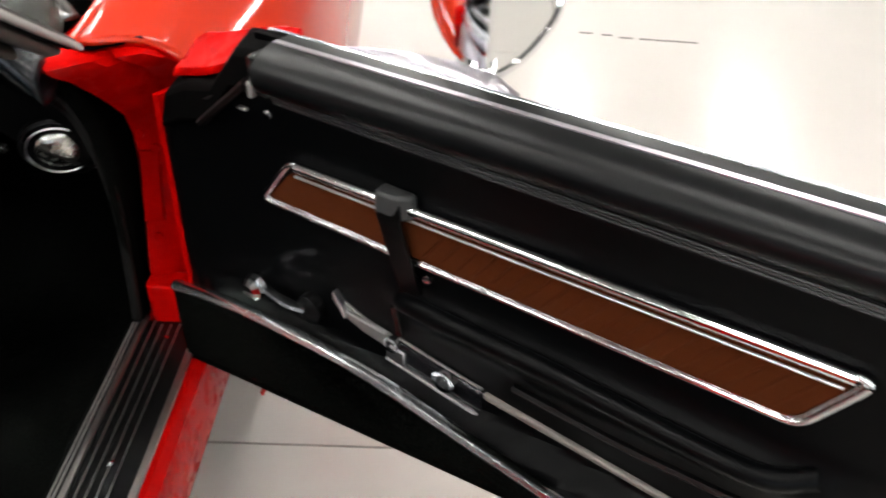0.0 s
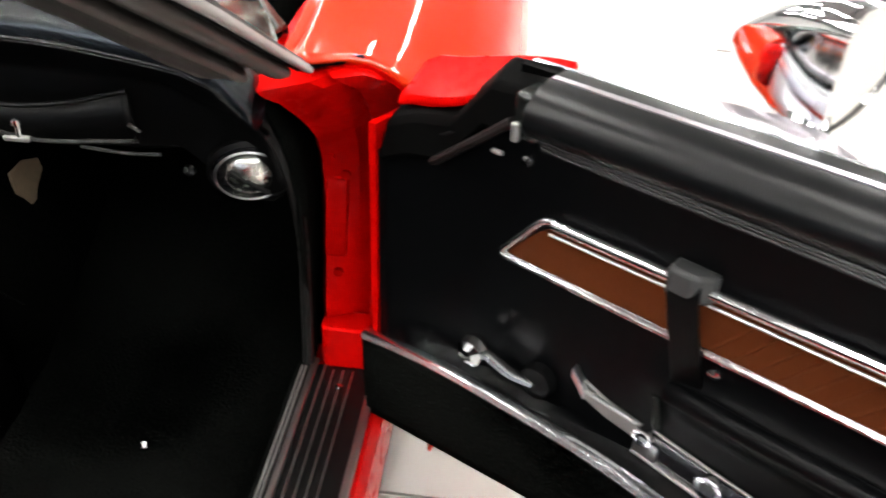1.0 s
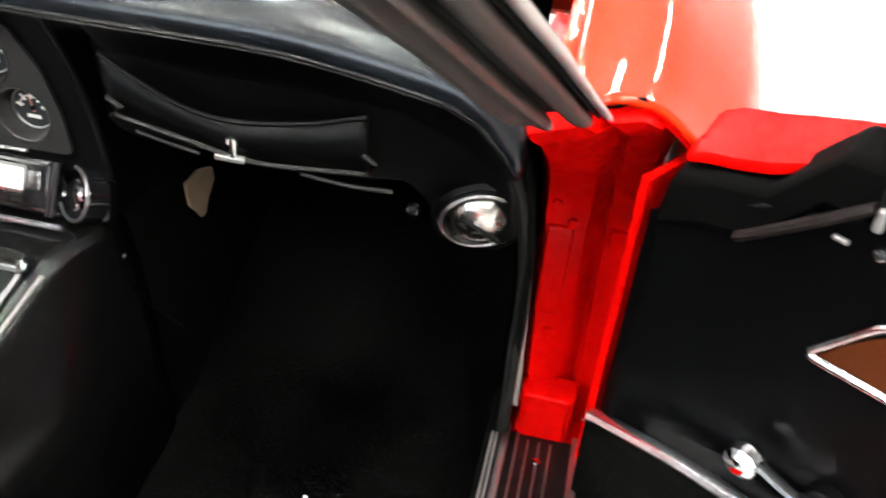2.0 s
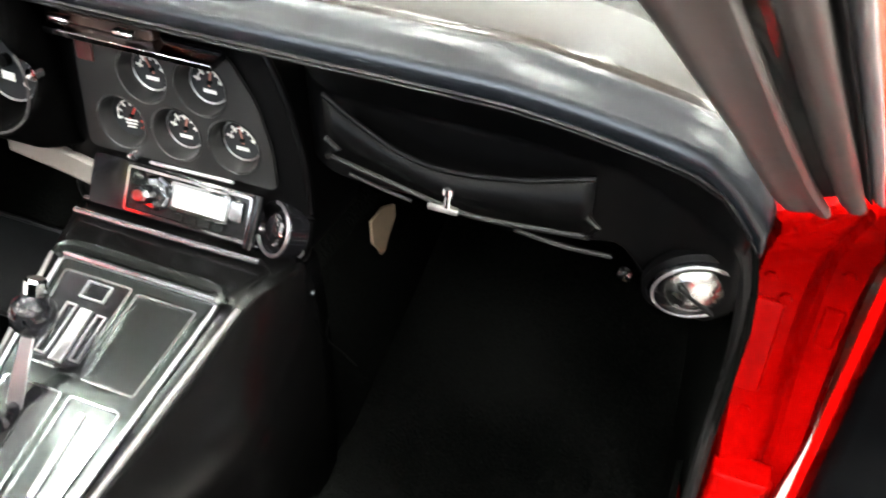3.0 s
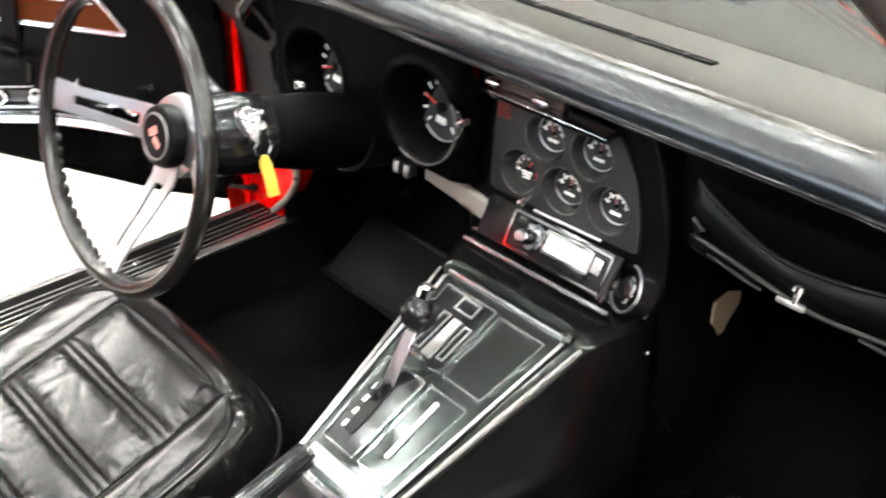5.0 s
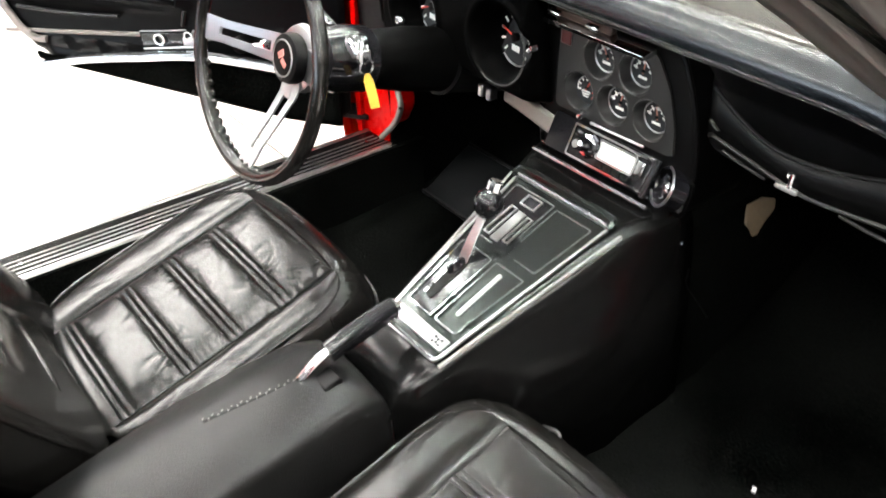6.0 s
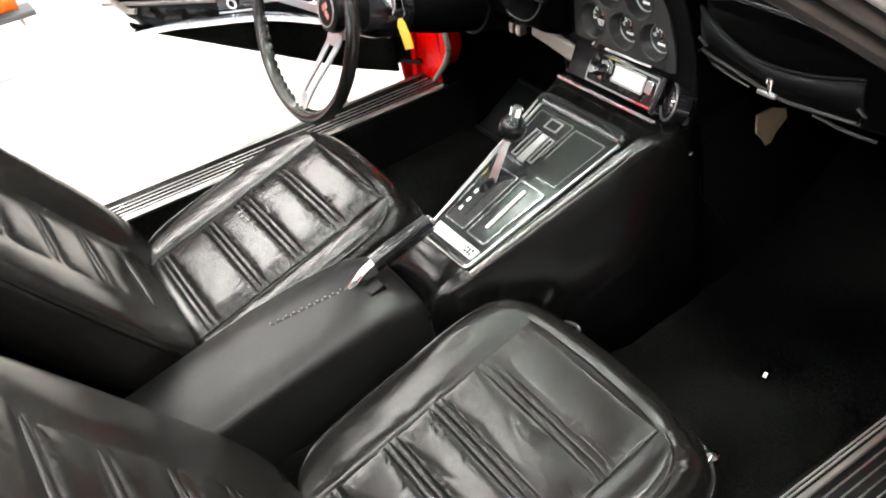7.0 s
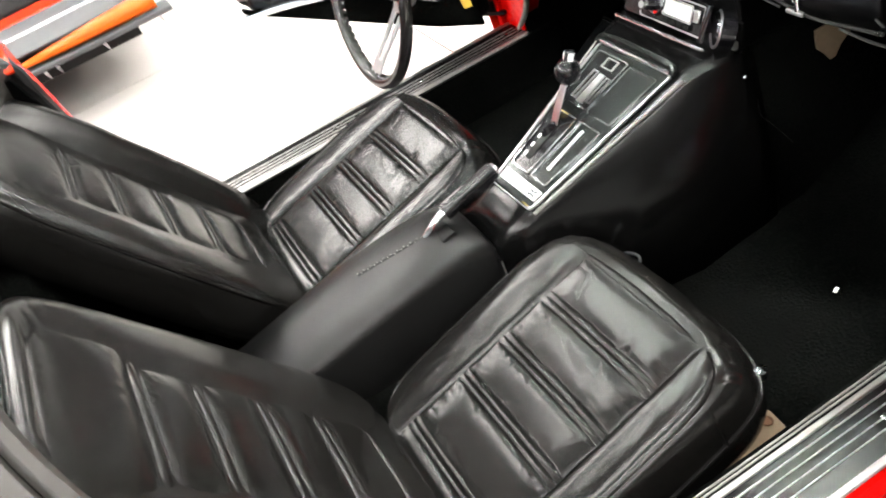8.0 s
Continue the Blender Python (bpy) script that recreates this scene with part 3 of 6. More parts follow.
part("rear_shelf", mb((sheet, lambda u, v: (-0.66 + 1.32 * u, -1.18 - 0.4 * v, 0.70 + 0.06 * v), 8, 6)), CARPET, car, "black carpeted shelf behind the seats", thick=0.02)


def quarter():
    """Rear quarter from the door jamb to the tail."""
    bm = bmesh.new()
    def sec(y, k):
        w = 0.88 + 0.04 * sin(pi * k)
        top = 0.90 + 0.05 * sin(pi * k) - 0.10 * k
        return [(0.62, y, top - 0.03), (0.68, y, top), (0.76, y, top - 0.015), (w - 0.05, y, top - 0.10), (w, y, top - 0.25), (w, y, 0.48), (w - 0.05, y, 0.26), (0.79, y, 0.22)]
    loft(bm, [sec(-1.06 - 1.1 * i / 10, i / 10) for i in range(11)], closed=False)
    return bm


both("rear_quarter", quarter, RED, car, "glossy red rear quarter panel", thick=0.008, angle=60)
def deck_edge(x):
    return -1.06 - 0.16 * (1 - (x / 0.66) ** 2)


# Unseen deck made black so the cabin's chrome reflects no red.
part("rear_deck", mb((sheet, lambda u, v: (-0.66 + 1.32 * u, deck_edge(-0.66 + 1.32 * u) - 0.03 + (-2.16 - deck_edge(-0.66 + 1.32 * u)) * v, 0.884 + 0.012 * sin(pi * u) - 0.08 * v * v), 20, 8)), CAPVINYL, car, "unseen black cover over the rear deck, added against red reflections", thick=0.01, angle=60)
def deck_strip(name, prof, material, label):
    part(name, mb((loft, [[(x, deck_edge(x) - 0.015 + dy, 0.880 + dz) for dy, dz in prof] for x in [-0.665 + 1.33 * k / 24 for k in range(25)]], False)), material, car, label, thick=0.004)


deck_strip("deck_trim", ((0.012, -0.05), (0.016, -0.01), (0.010, 0.010), (0.0, 0.014), (-0.008, 0.010)), DECKGREY, "grey-brown trim along the edge of the deck")
deck_strip("deck_groove", ((-0.006, 0.006), (-0.014, 0.006)), MATT, "black groove in the deck trim")
deck_strip("deck_trim", ((-0.012, 0.009), (-0.016, 0.014), (-0.030, 0.017), (-0.044, 0.014)), DECKGREY, "grey-brown trim along the edge of the deck")
deck_strip("deck_groove", ((-0.042, 0.009), (-0.050, 0.010)), MATT, "black groove in the deck trim")
both("deck_shoulder", lambda: mb((sheet, lambda u, v: (0.42 + 0.25 * u, deck_edge(0.42 + 0.25 * u) - 0.066 - 0.22 * v, 0.8945 + 0.010 * u * (1 - u) - 0.003 * v), 12, 6)), RED, car, "red shoulder beside the deck cover", thick=0.006)
part("tail", mb((box, (0, -2.18, 0.52), (1.66, 0.06, 0.56))), RED, car, bevel=0.02)


def lock_pillar():
    bm = bmesh.new()
    def ring(z, x0, x1, y):
        return [(x0, y - 0.1, z), (x0, y, z), (x0 + 0.02, y + 0.012, z), (x1 - 0.02, y + 0.012, z), (x1, y, z), (x1, y - 0.1, z)]
    loft(bm, [ring(0.375, 0.645, 0.82, -1.03), ring(0.6, 0.645, 0.86, -1.035), ring(0.8, 0.64, 0.83, -1.065), ring(0.875, 0.64, 0.76, -1.085)])
    return bm


both("lock_pillar", lock_pillar, JAMB, car, "red painted door lock pillar", angle=35)
both("lock_seal", lambda: mb((tube, curve_pts([(0.648, -1.012, 0.39), (0.648, -1.02, 0.6), (0.642, -1.05, 0.78), (0.64, -1.075, 0.88), (0.62, -1.2, 0.89)], 6), 0.014, 8)), RUBBER, car, "black rubber door seal")
# Black sheet added to darken the pillar beside the seat; no such cover known.
both("lock_pillar_sheet", lambda: mb((loft, [[(0.60, y, z), (0.64, y + 0.008, z), (xo - 0.01, y + 0.008, z), (xo, y + 0.004, z), (xo, y - 0.02, z), (0.60, y - 0.03, z)] for y, z, xo in ((-1.022, 0.40, 0.72), (-1.023, 0.60, 0.745), (-1.053, 0.80, 0.725), (-1.073, 0.868, 0.69))])), MATT, car, "black sheet added over the lock pillar", bevel=0.004)


# windscreen frame
POST_IN = ((0.08, 0.664, 0.845), (0.2, 0.610, 0.940), (0.3, 0.577, 1.020), (0.45, 0.537, 1.125), (0.65, 0.482, 1.262))
POST_OUT = ((0.08, 0.692, 0.885), (0.117, 0.680, 0.913), (0.2, 0.653, 0.979), (0.3, 0.622, 1.054), (0.45, 0.573, 1.172), (0.65, 0.510, 1.325))


def post_edge(rows, y):
    for (y0, x0, z0), (y1, x1, z1) in zip(rows, rows[1:]):
        if -y <= y1 or y1 == 0.65:
            t = (-y - y0) / (y1 - y0)
            return Vector((x0 + (x1 - x0) * t, y, z0 + (z1 - z0) * t))


def post_at(y, s, h=0.0):
    """A point of the windscreen post: s runs over its width from the cabin's side, h stands proud of it."""
    inner, outer = post_edge(POST_IN, y), post_edge(POST_OUT, y)
    face = Vector((-0.30, -1.0, 0.74)).cross(outer - inner).normalized()
    if face.y > 0:
        face = -face
    return inner.lerp(outer, s) + face * h


def a_post(prof, col, name, label=""):
    """One strip of the post, of the given section; its foot is cut along the jamb."""
    rows = []
    for i in range(23):
        rows.append([post_at((-0.175 + 0.085 * s) * (1 - i / 22) - 0.645 * i / 22, s, h) for s, h in prof])
    return both(name, lambda: mb((loft, rows, True)), col, car, label, angle=50)


def bow(s0, s1, h0, h1, n=8):
    """A rounded section from s0 to s1."""
    return [(s0 + (s1 - s0) * (0.5 - 0.5 * cos(pi * i / n)), h0 + (h1 - h0) * sin(pi * i / n) ** 0.7) for i in range(n + 1)]


a_post([(0.0, -0.004), (0.3, -0.006), (0.7, -0.008), (1.25, -0.006), (1.25, -0.016), (0.0, -0.016)], RUBBER, "windscreen_post", "dark windscreen post")
a_post([(0.02, -0.007), (0.0, -0.001), (0.03, 0.003), (0.14, 0.005), (0.26, 0.005), (0.33, 0.009), (0.40, 0.0105), (0.46, 0.008), (0.49, 0.0), (0.48, -0.007)], POSTGREY, "post_trim", "grey-brown post trim")
a_post(bow(0.64, 0.99, -0.006, 0.009), POSTGREY, "post_bead", "grey-brown bead along the post")
a_post(bow(1.03, 1.11, -0.006, 0.002), RUBBER, "post_gasket", "black rubber gasket")
a_post(bow(1.12, 1.28, -0.006, 0.006), DULL, "post_strip", "bright metal edge of the post")
part("header", mb((tube, curve_pts([(-0.515, -0.645, 1.270), (-0.3, -0.672, 1.292), (0, -0.680, 1.298), (0.3, -0.672, 1.292), (0.515, -0.645, 1.270)], 6), 0.020, 10)), POSTGREY, car, "grey-brown windscreen header")


def screen():
    bm = bmesh.new()
    def f(u, v):
        x = (-1 + 2 * u)
        low = Vector((x * 0.660, 0.2375 - 0.163 * abs(x) ** 4 - 0.11 * (max(0, abs(x) - 0.82) / 0.18) ** 2, 0.9035 - 0.012 * (max(0, abs(x * 0.66) - 0.38) / 0.17) ** 1.5))
        top = Vector((x * 0.525, -0.665 + 0.03 * x * x, 1.285 - 0.025 * x * x))
        return low.lerp(top, v)
    sheet(bm, f, 64, 8)
    return bm


wind = part("windscreen", screen(), GLASS, car, "clear raked windscreen", thick=0.005, smooth=False)
wind.visible_shadow = False

part("windscreen_seal", mb((tube, [(x, 0.236 - 0.16 * (abs(x) / 0.655) ** 4, 0.903 - 0.55 * (0.022 * (max(0, abs(x) - 0.38) / 0.17) ** 1.5)) for x in [-0.58 + 0.04 * k for k in range(30)]], 0.0075, 10)), MATT, car, "black rubber seal below the windscreen")

# wheels
def wheel(x, y):
    s = 1 if x > 0 else -1
    m = frame_axes((x, y, 0.33), (0, 1, 0), (0, 0, 1)) if s > 0 else frame_axes((x, y, 0.33), (0, 1, 0), (0, 0, -1))
    hub = part("wheel", mb((lathe, [(0.19, -0.10), (0.195, 0.02), (0.17, 0.03), (0.08, 0.0), (0.03, 0.02), (0.001, 0.02)], m, 28)), SATIN, car)
    part("tyre", mb((lathe, [(0.195, -0.11), (0.27, -0.115), (0.315, -0.10), (0.33, -0.07), (0.33, 0.0), (0.318, 0.025), (0.27, 0.04), (0.195, 0.025)], m, 36)), TYRE, hub)


for wx in (-0.75, 0.75):
    for wy in (1.02, -1.47):
        wheel(wx, wy)


# ---------- the doors ----------
DOOR_AT = (0.765, -0.008, 0.0)


def rear_rise(s):
    """How far the door's lower edge lifts towards its rounded rear end."""
    pts = ((0.50, 0.0), (0.77, 0.072), (0.82, 0.086), (0.87, 0.137), (0.90, 0.185), (0.95, 0.28), (1.0, 0.39), (1.04, 0.46), (1.2, 0.50))
    for (a, za), (b, zb) in zip(pts, pts[1:]):
        if s <= b:
            return za + (zb - za) * max(0, s - a) / (b - a)
    return pts[-1][1]


def car_door(side):
    turn = Matrix.Translation(DOOR_AT) @ Matrix.Rotation(radians(-34.0 if side > 0 else -35.5), 4, "Z")
    lift = 0.0 if side > 0 else 0.028

    def low_edge(s):
        """The lower edge of the door's inner side."""
        if side > 0:
            return max(0.376 + 0.141 * s, 0.387 + rear_rise(s) if s > 0.5 else 0)
        return max(0.400 + 0.113 * max(0, s), 0.387 + rear_rise(s) + lift)
    # local: x along the door from its hinge, y outwards, z up

    def P(s, o, z):
        return turn @ Vector((s, o, z))

    flat = turn @ Matrix(((1, 0, 0, 0), (0, 0, -1, 0), (0, 1, 0, 0), (0, 0, 0, 1)))  # x along, y up, z inwards
    def skin(u, v):
        s = -0.045 + 1.10 * u
        z0 = low_edge(s) - 0.022 + lift
        fore = max(0, min(1, (0.24 - s) / 0.08))
        z = z0 + (0.855 + 0.055 * min(1, max(0, s) / 0.6) - 0.06 * fore - z0) * v
        bow = 0.085 + 0.05 * sin(pi * min(1, v * 0.9 + 0.05)) ** 0.8 - 0.07 * (1 - fore) * max(0, v - 0.75) / 0.25
        return P(s, bow, z + 0.02 * u)

    shell = mb((sheet, skin, 30, 18))
    if side < 0:
        mirrored(shell)
    door = part("door", shell, RED, car, "open red door with a black inner panel", thick=0.005, angle=60)

    def dp(name, bm, material, parent=None, label="", **kw):
        if side < 0:
            mirrored(bm)
        return part(name, bm, material, door, label, **kw)

    # inner panel, swelling at the armrest
    def swell(s, z):
        a = max(0, min(1, (s - 0.36) / 0.10)) * max(0, min(1, (0.93 - s) / 0.06))
        arm = 0.022 * a * math.exp(-((z - 0.655) / 0.022) ** 2)
        low = 0.030 * max(0, min(1, (0.535 - z) / 0.02)) * max(0, min(1, (0.80 - s) / 0.05)) * max(0, min(1, (s - 0.03) / 0.05))
        return -(arm + low) - 0.010 * max(0, (z - 0.80) / 0.08)

    def panel(u, v):
        s = -0.004 + 1.054 * u
        top = 0.865 + 0.016 * (s / 0.9) if s > 0.20 else (0.765 + 0.6 * (s + 0.004) if s < 0.10 else 0.8275 + 0.40 * (s - 0.10))
        low = low_edge(s) + 0.05 * max(0, 0.02 - s) / 0.055
        z = low + (top - low) * v
        return P(s, swell(s, z), z)

    dp("inner_panel", mb((sheet, panel, 60, 44)), DOORSKIN, None, "black vinyl door panel", thick=0.006)
    # front end, red, and the bottom and rear edges
    def ends(s0, z0, z1, w0, w1):
        return mb((loft, [[P(s0 - 0.004, 0.004, z), P(s0 + 0.006, 0.004, z), P(s0 + 0.006, w, z), P(s0 - 0.004, w, z)] for z, w in ((z0, w0), ((z0 + z1) / 2, max(w0, w1) + 0.03), (z1, w1))]))
    dp("front_edge", ends(-0.022, 0.37, 0.79, 0.09, 0.125), JAMB, None, "red painted door end")
    dp("rear_edge", ends(1.045, 0.86, 0.91, 0.05, 0.05), JAMB, None, "red painted door end")
    dp("bottom_edge", mb((loft, [[P(s, o, z) for o, z in ((0.0, zb), (0.0, zb + 0.01), (0.10, zb - 0.012), (0.10, zb - 0.024))] for s, zb in [(q, low_edge(q)) for q in (-0.04, 0.02, 0.15, 0.3, 0.5, 0.6, 0.7, 0.77, 0.82, 0.87, 0.90, 0.95, 1.0, 1.045)]])), RUBBER, None, "black rubber seal under the door")
    # red shoulder in front of the padded cap
    dp("shoulder", mb((loft, [[P(s, 0.05 + (o - 0.05) * k, z + h * k) for o, h in ((0.075, -0.11), (0.088, -0.040), (0.078, -0.019), (0.069, -0.012), (0.064, -0.011), (0.060, -0.015), (0.045, -0.026), (0.028, -0.036), (0.016, -0.041), (0.012, -0.050))] for s, z, k in ((0.008, 0.862, 0.80), (0.014, 0.869, 0.95), (0.03, 0.879, 1.0), (0.06, 0.886, 1.0), (0.09, 0.896, 1.0), (0.12, 0.905, 0.9), (0.15, 0.913, 0.72), (0.175, 0.918, 0.5), (0.195, 0.920, 0.3), (0.21, 0.921, 0.1))], False)), JAMB, None, "red shoulder of the door", thick=0.004, angle=40)
    dp("hinge_cover", mb((loft, [[P(s, 0.035, z), P(s, 0.0, z - 0.02), P(s, -0.016, z - 0.065), P(s, 0.02, z - 0.07)] for s, z in ((0.004, 0.822), (0.05, 0.845), (0.10, 0.858), (0.15, 0.918), (0.215, 0.925))])), MATT, None, "black rubber corner piece", bevel=0.006)
    dp("corner_bracket", mb((box, tuple(P(0.205, 0.0, 0.885)), (0.03, 0.04, 0.05), turn)), PLATE, None, "dark metal bracket", bevel=0.006)
    dp("window_guide", mb((tube, [P(0.092, -0.014, 0.793), P(0.105, -0.018, 0.804), P(0.15, -0.020, 0.842), P(0.192, -0.020, 0.878)], 0.009, 8, False, 0.6)), shade("guide_brown", (0.006, 0.004, 0.004), 0.5, spec=0.08), None, "dark brown window guide")
    dp("guide_clip", mb((box, tuple(P(0.198, -0.022, 0.870)), (0.008, 0.008, 0.020), turn)), DULL, None, "bright metal clip", bevel=0.002)
    dp("guide_clip", mb((box, tuple(P(0.175, -0.018, 0.838)), (0.014, 0.006, 0.005), turn)), DULL, None, "bright metal clip", bevel=0.002)
    dp("screw", mb((lathe, [(0.007, 0), (0.006, 0.004), (0.001, 0.005)], flat @ Matrix.Translation((0.205, 0.835, 0.006)), 10)), CHROME)
    # padded cap along the window sill
    capo = dp("sill_cap", mb((loft, [[P(s, o, z + 0.026 * s - 0.002) for o, z in ((0.02, 0.862), (-0.012, 0.864), (-0.030, 0.872), (-0.038, 0.886), (-0.034, 0.902), (-0.018, 0.914), (0.0, 0.919), (0.03, 0.919))] for s in (0.214, 0.22, 0.4, 0.6, 0.8, 1.0, 1.056)])), CAPVINYL, None, "padded black vinyl window-sill cap", angle=60)
    for z, o in ((0.862, -0.013), (0.857, -0.010), (0.852, -0.009)):
        dp("stitched_bead", mb((tube, [P(s, o - 0.002, z + 0.016 * s / 0.9) for s in (0.222, 0.5, 0.8, 1.06)], 0.0024, 6)), VINYL, capo)
    dp("sill_strip", mb((loft, [[P(s, o, z + 0.026 * s - 0.002) for o, z in ((0.001, 0.915), (0.002, 0.9203), (0.008, 0.921), (0.012, 0.918), (0.012, 0.908))] for s in (0.216, 0.5, 0.8, 1.052)])), FOOTMETAL, None, "bright strip along the window slot")
    dp("window_seal", mb((loft, [[P(s, o, z + 0.026 * s - 0.002) for o, z in ((0.018, 0.900), (0.018, 0.9165), (0.026, 0.9165), (0.031, 0.900))] for s in (0.17, 0.5, 0.8, 1.05)])), MATT, None, "black window seal")
    dp("belt_strip", mb((loft, [[P(s, o, z + 0.026 * s - 0.002) for o, z in ((0.036, 0.895), (0.036, 0.911), (0.039, 0.9145), (0.044, 0.9145), (0.049, 0.910), (0.053, 0.901), (0.053, 0.890))] for s in (0.17, 0.5, 0.8, 1.052)])), BRIGHT, None, "bright belt moulding")
    # brown insert and its bright frame
    poly = [(0.178, 0.711), (0.848, 0.723), (0.896, 0.801), (0.232, 0.780)]
    poly_r = round_poly(poly, 0.015)
    dp("insert", mb((prism, round_poly([(0.185, 0.714), (0.842, 0.727), (0.882, 0.790), (0.236, 0.770)], 0.016), 0.0, 0.0055, flat)), BROWN, None, "reddish-brown ribbed insert")
    ins = dp("insert_frame", mb((ring_outline, poly_r, 0.0055, 0.0, 0.007, flat), (tube, [flat @ Vector((x, y, 0.0072)) for x, y in poly_r], 0.0040, 14, True)), CHROME, None, "bright frame round the insert", angle=30)
    dp("top_rail", mb((tube, [P(0.246, -0.010, 0.779), P(0.880, -0.010, 0.799)], 0.0062, 16)), CHROME, ins)
    dp("inner_bead", mb((tube, [P(0.240, -0.008, 0.764), P(0.872, -0.008, 0.783)], 0.0018, 6)), SATIN, ins)
    for k in range(19):
        s = 0.845 - 0.022 * k
        dp("rib", mb((tube, [P(s - 0.022, -0.006, 0.732 + 0.022 * (s - 0.84)), P(s + 0.012, -0.006, 0.781 + 0.03 * (s - 0.84))], 0.0016, 5)), BROWN, ins)
    # pull strap
    strap = dp("pull_strap", mb((loft, [[P(s0 + d, o + e, z) for d, e in ((-0.016, 0), (0.016, 0), (0.016, 0.004), (-0.016, 0.004))] for s0, o, z in ((0.392, -0.006, 0.803), (0.393, -0.022, 0.797), (0.396, -0.027, 0.775), (0.401, -0.021, 0.74), (0.408, -0.016, 0.705), (0.415, -0.008, 0.66))])), PLASTIC, None, "black pull strap", bevel=0.0015)
    dp("strap_cap", mb((loft, [[P(s, o, z) for s, o in ((0.374, -0.002), (0.376, -0.026), (0.405, -0.026), (0.42, -0.012), (0.42, -0.002))] for z in (0.772, 0.804)])), shade("strap_end_grey", (0.030, 0.031, 0.031), 0.45, spec=0.3), strap, "dark grey strap end", bevel=0.005)
    dp("strap_stud", mb((lathe, [(0.007, 0), (0.006, 0.006), (0.001, 0.008)], flat @ Matrix.Translation((0.437, 0.700, 0.006)), 10)), CHROME, strap)
    # window crank
    crank = dp("window_crank", mb((tube, curve_pts([P(0.250, -0.022, 0.574), P(0.225, -0.030, 0.578), P(0.188, -0.030, 0.586)], 5), 0.008, 8, False, 0.6)), CHROME, None, "chrome window crank")
    dp("crank_hub", mb((lathe, [(0.021, 0), (0.020, 0.016), (0.013, 0.022), (0.001, 0.023)], flat @ Matrix.Translation((0.250, 0.570, 0.002)), 16)), PLASTIC, crank)
    dp("crank_knob", mb((lathe, [(0.008, -0.014), (0.016, -0.010), (0.0195, 0.0), (0.017, 0.011), (0.009, 0.017), (0.001, 0.018)], flat @ Matrix.Translation((0.174, 0.585, 0.032)), 11)), CHROME, crank, "bright faceted knob", smooth=False)
    # armrest roll and its bared bracket
    dp("armrest", mb((tube, curve_pts([P(0.402, -0.012, 0.655), P(0.44, -0.026, 0.668), P(0.50, -0.032, 0.673), P(0.60, -0.032, 0.674), P(0.70, -0.032, 0.669), P(0.80, -0.032, 0.666), P(0.845, -0.026, 0.667), P(0.878, -0.010, 0.676)], 5), 0.012, 10)), DOORSKIN, None, "black vinyl armrest roll")
    dp("armrest_groove", mb((tube, curve_pts([P(0.56, -0.012, 0.606), P(0.70, -0.014, 0.602), P(0.84, -0.014, 0.606)], 4), 0.005, 6)), VINYL)
    def strip(pts, w, o0, o1):
        return mb((loft, [[P(s, o0, z - w), P(s, o1, z - w), P(s, o1, z + w), P(s, o0, z + w)] for s, z in pts]))
    br = dp("armrest_bracket", strip([(0.372, 0.567), (0.40, 0.563), (0.46, 0.556), (0.515, 0.551)], 0.017, -0.002, -0.006), GLOSSBLACK, None, "bare metal armrest bracket", bevel=0.001)
    dp("bracket_arm", strip([(0.300, 0.592), (0.335, 0.580), (0.378, 0.574)], 0.012, -0.002, -0.006), DULL, None, bevel=0.001)
    dp("bracket_tip", strip([(0.292, 0.612), (0.302, 0.600), (0.310, 0.588)], 0.006, -0.003, -0.014), SATIN, None, bevel=0.001)
    dp("bracket_lip", mb((tube, [P(0.308, -0.008, 0.592), P(0.372, -0.008, 0.588)], 0.003, 6)), SATIN)
    dp("bracket_lip", mb((tube, [P(0.374, -0.008, 0.549), P(0.44, -0.008, 0.540), P(0.512, -0.008, 0.530)], 0.0035, 6)), SATIN)
    dp("bracket_lip", mb((tube, [P(0.392, -0.006, 0.588), P(0.45, -0.006, 0.580), P(0.515, -0.006, 0.573)], 0.002, 6)), DULL)
    dp("bracket_tab", strip([(0.374, 0.561), (0.402, 0.557)], 0.012, -0.006, -0.010), SATIN, None, bevel=0.002)
    for s, z, r in ((0.384, 0.577, 0.011), (0.463, 0.560, 0.015)):
        dp("bracket_ring", mb((lathe, [(r, 0), (r, 0.008), (r * 0.66, 0.008), (r * 0.66, 0.0), (r, 0)], flat @ Matrix.Translation((s, z, 0.006)), 18)), CHROME, None, "bright bracket ring")
    dp("bracket_post", mb((tube, [P(0.386, -0.006, 0.636), P(0.396, -0.008, 0.598)], 0.006, 6)), PLATE)
    dp("pull_rail", mb((loft, [[P(s, o, z) for o, z in ((-0.002, zc - 0.008), (-0.007, zc - 0.007), (-0.009, zc + 0.002), (-0.002, zc + 0.004))] for s, zc in ((0.518, 0.566), (0.6, 0.560), (0.75, 0.549), (0.9, 0.540))])), TAUPE, None, "grey pull rail", bevel=0.002)
    dp("pull_rail_low", mb((tube, [P(0.515, -0.006, 0.529), P(0.62, -0.008, 0.500), P(0.70, -0.010, 0.478)], 0.003, 6)), DULL)
    if side < 0:
        dp("pull_rail_end", mb((tube, curve_pts([P(0.78, -0.012, 0.527), P(0.815, -0.012, 0.528), P(0.848, -0.012, 0.553), P(0.875, -0.012, 0.595), P(0.915, -0.012, 0.665)], 5), 0.009, 8)), TAUPE, None, "grey end of the pull rail")
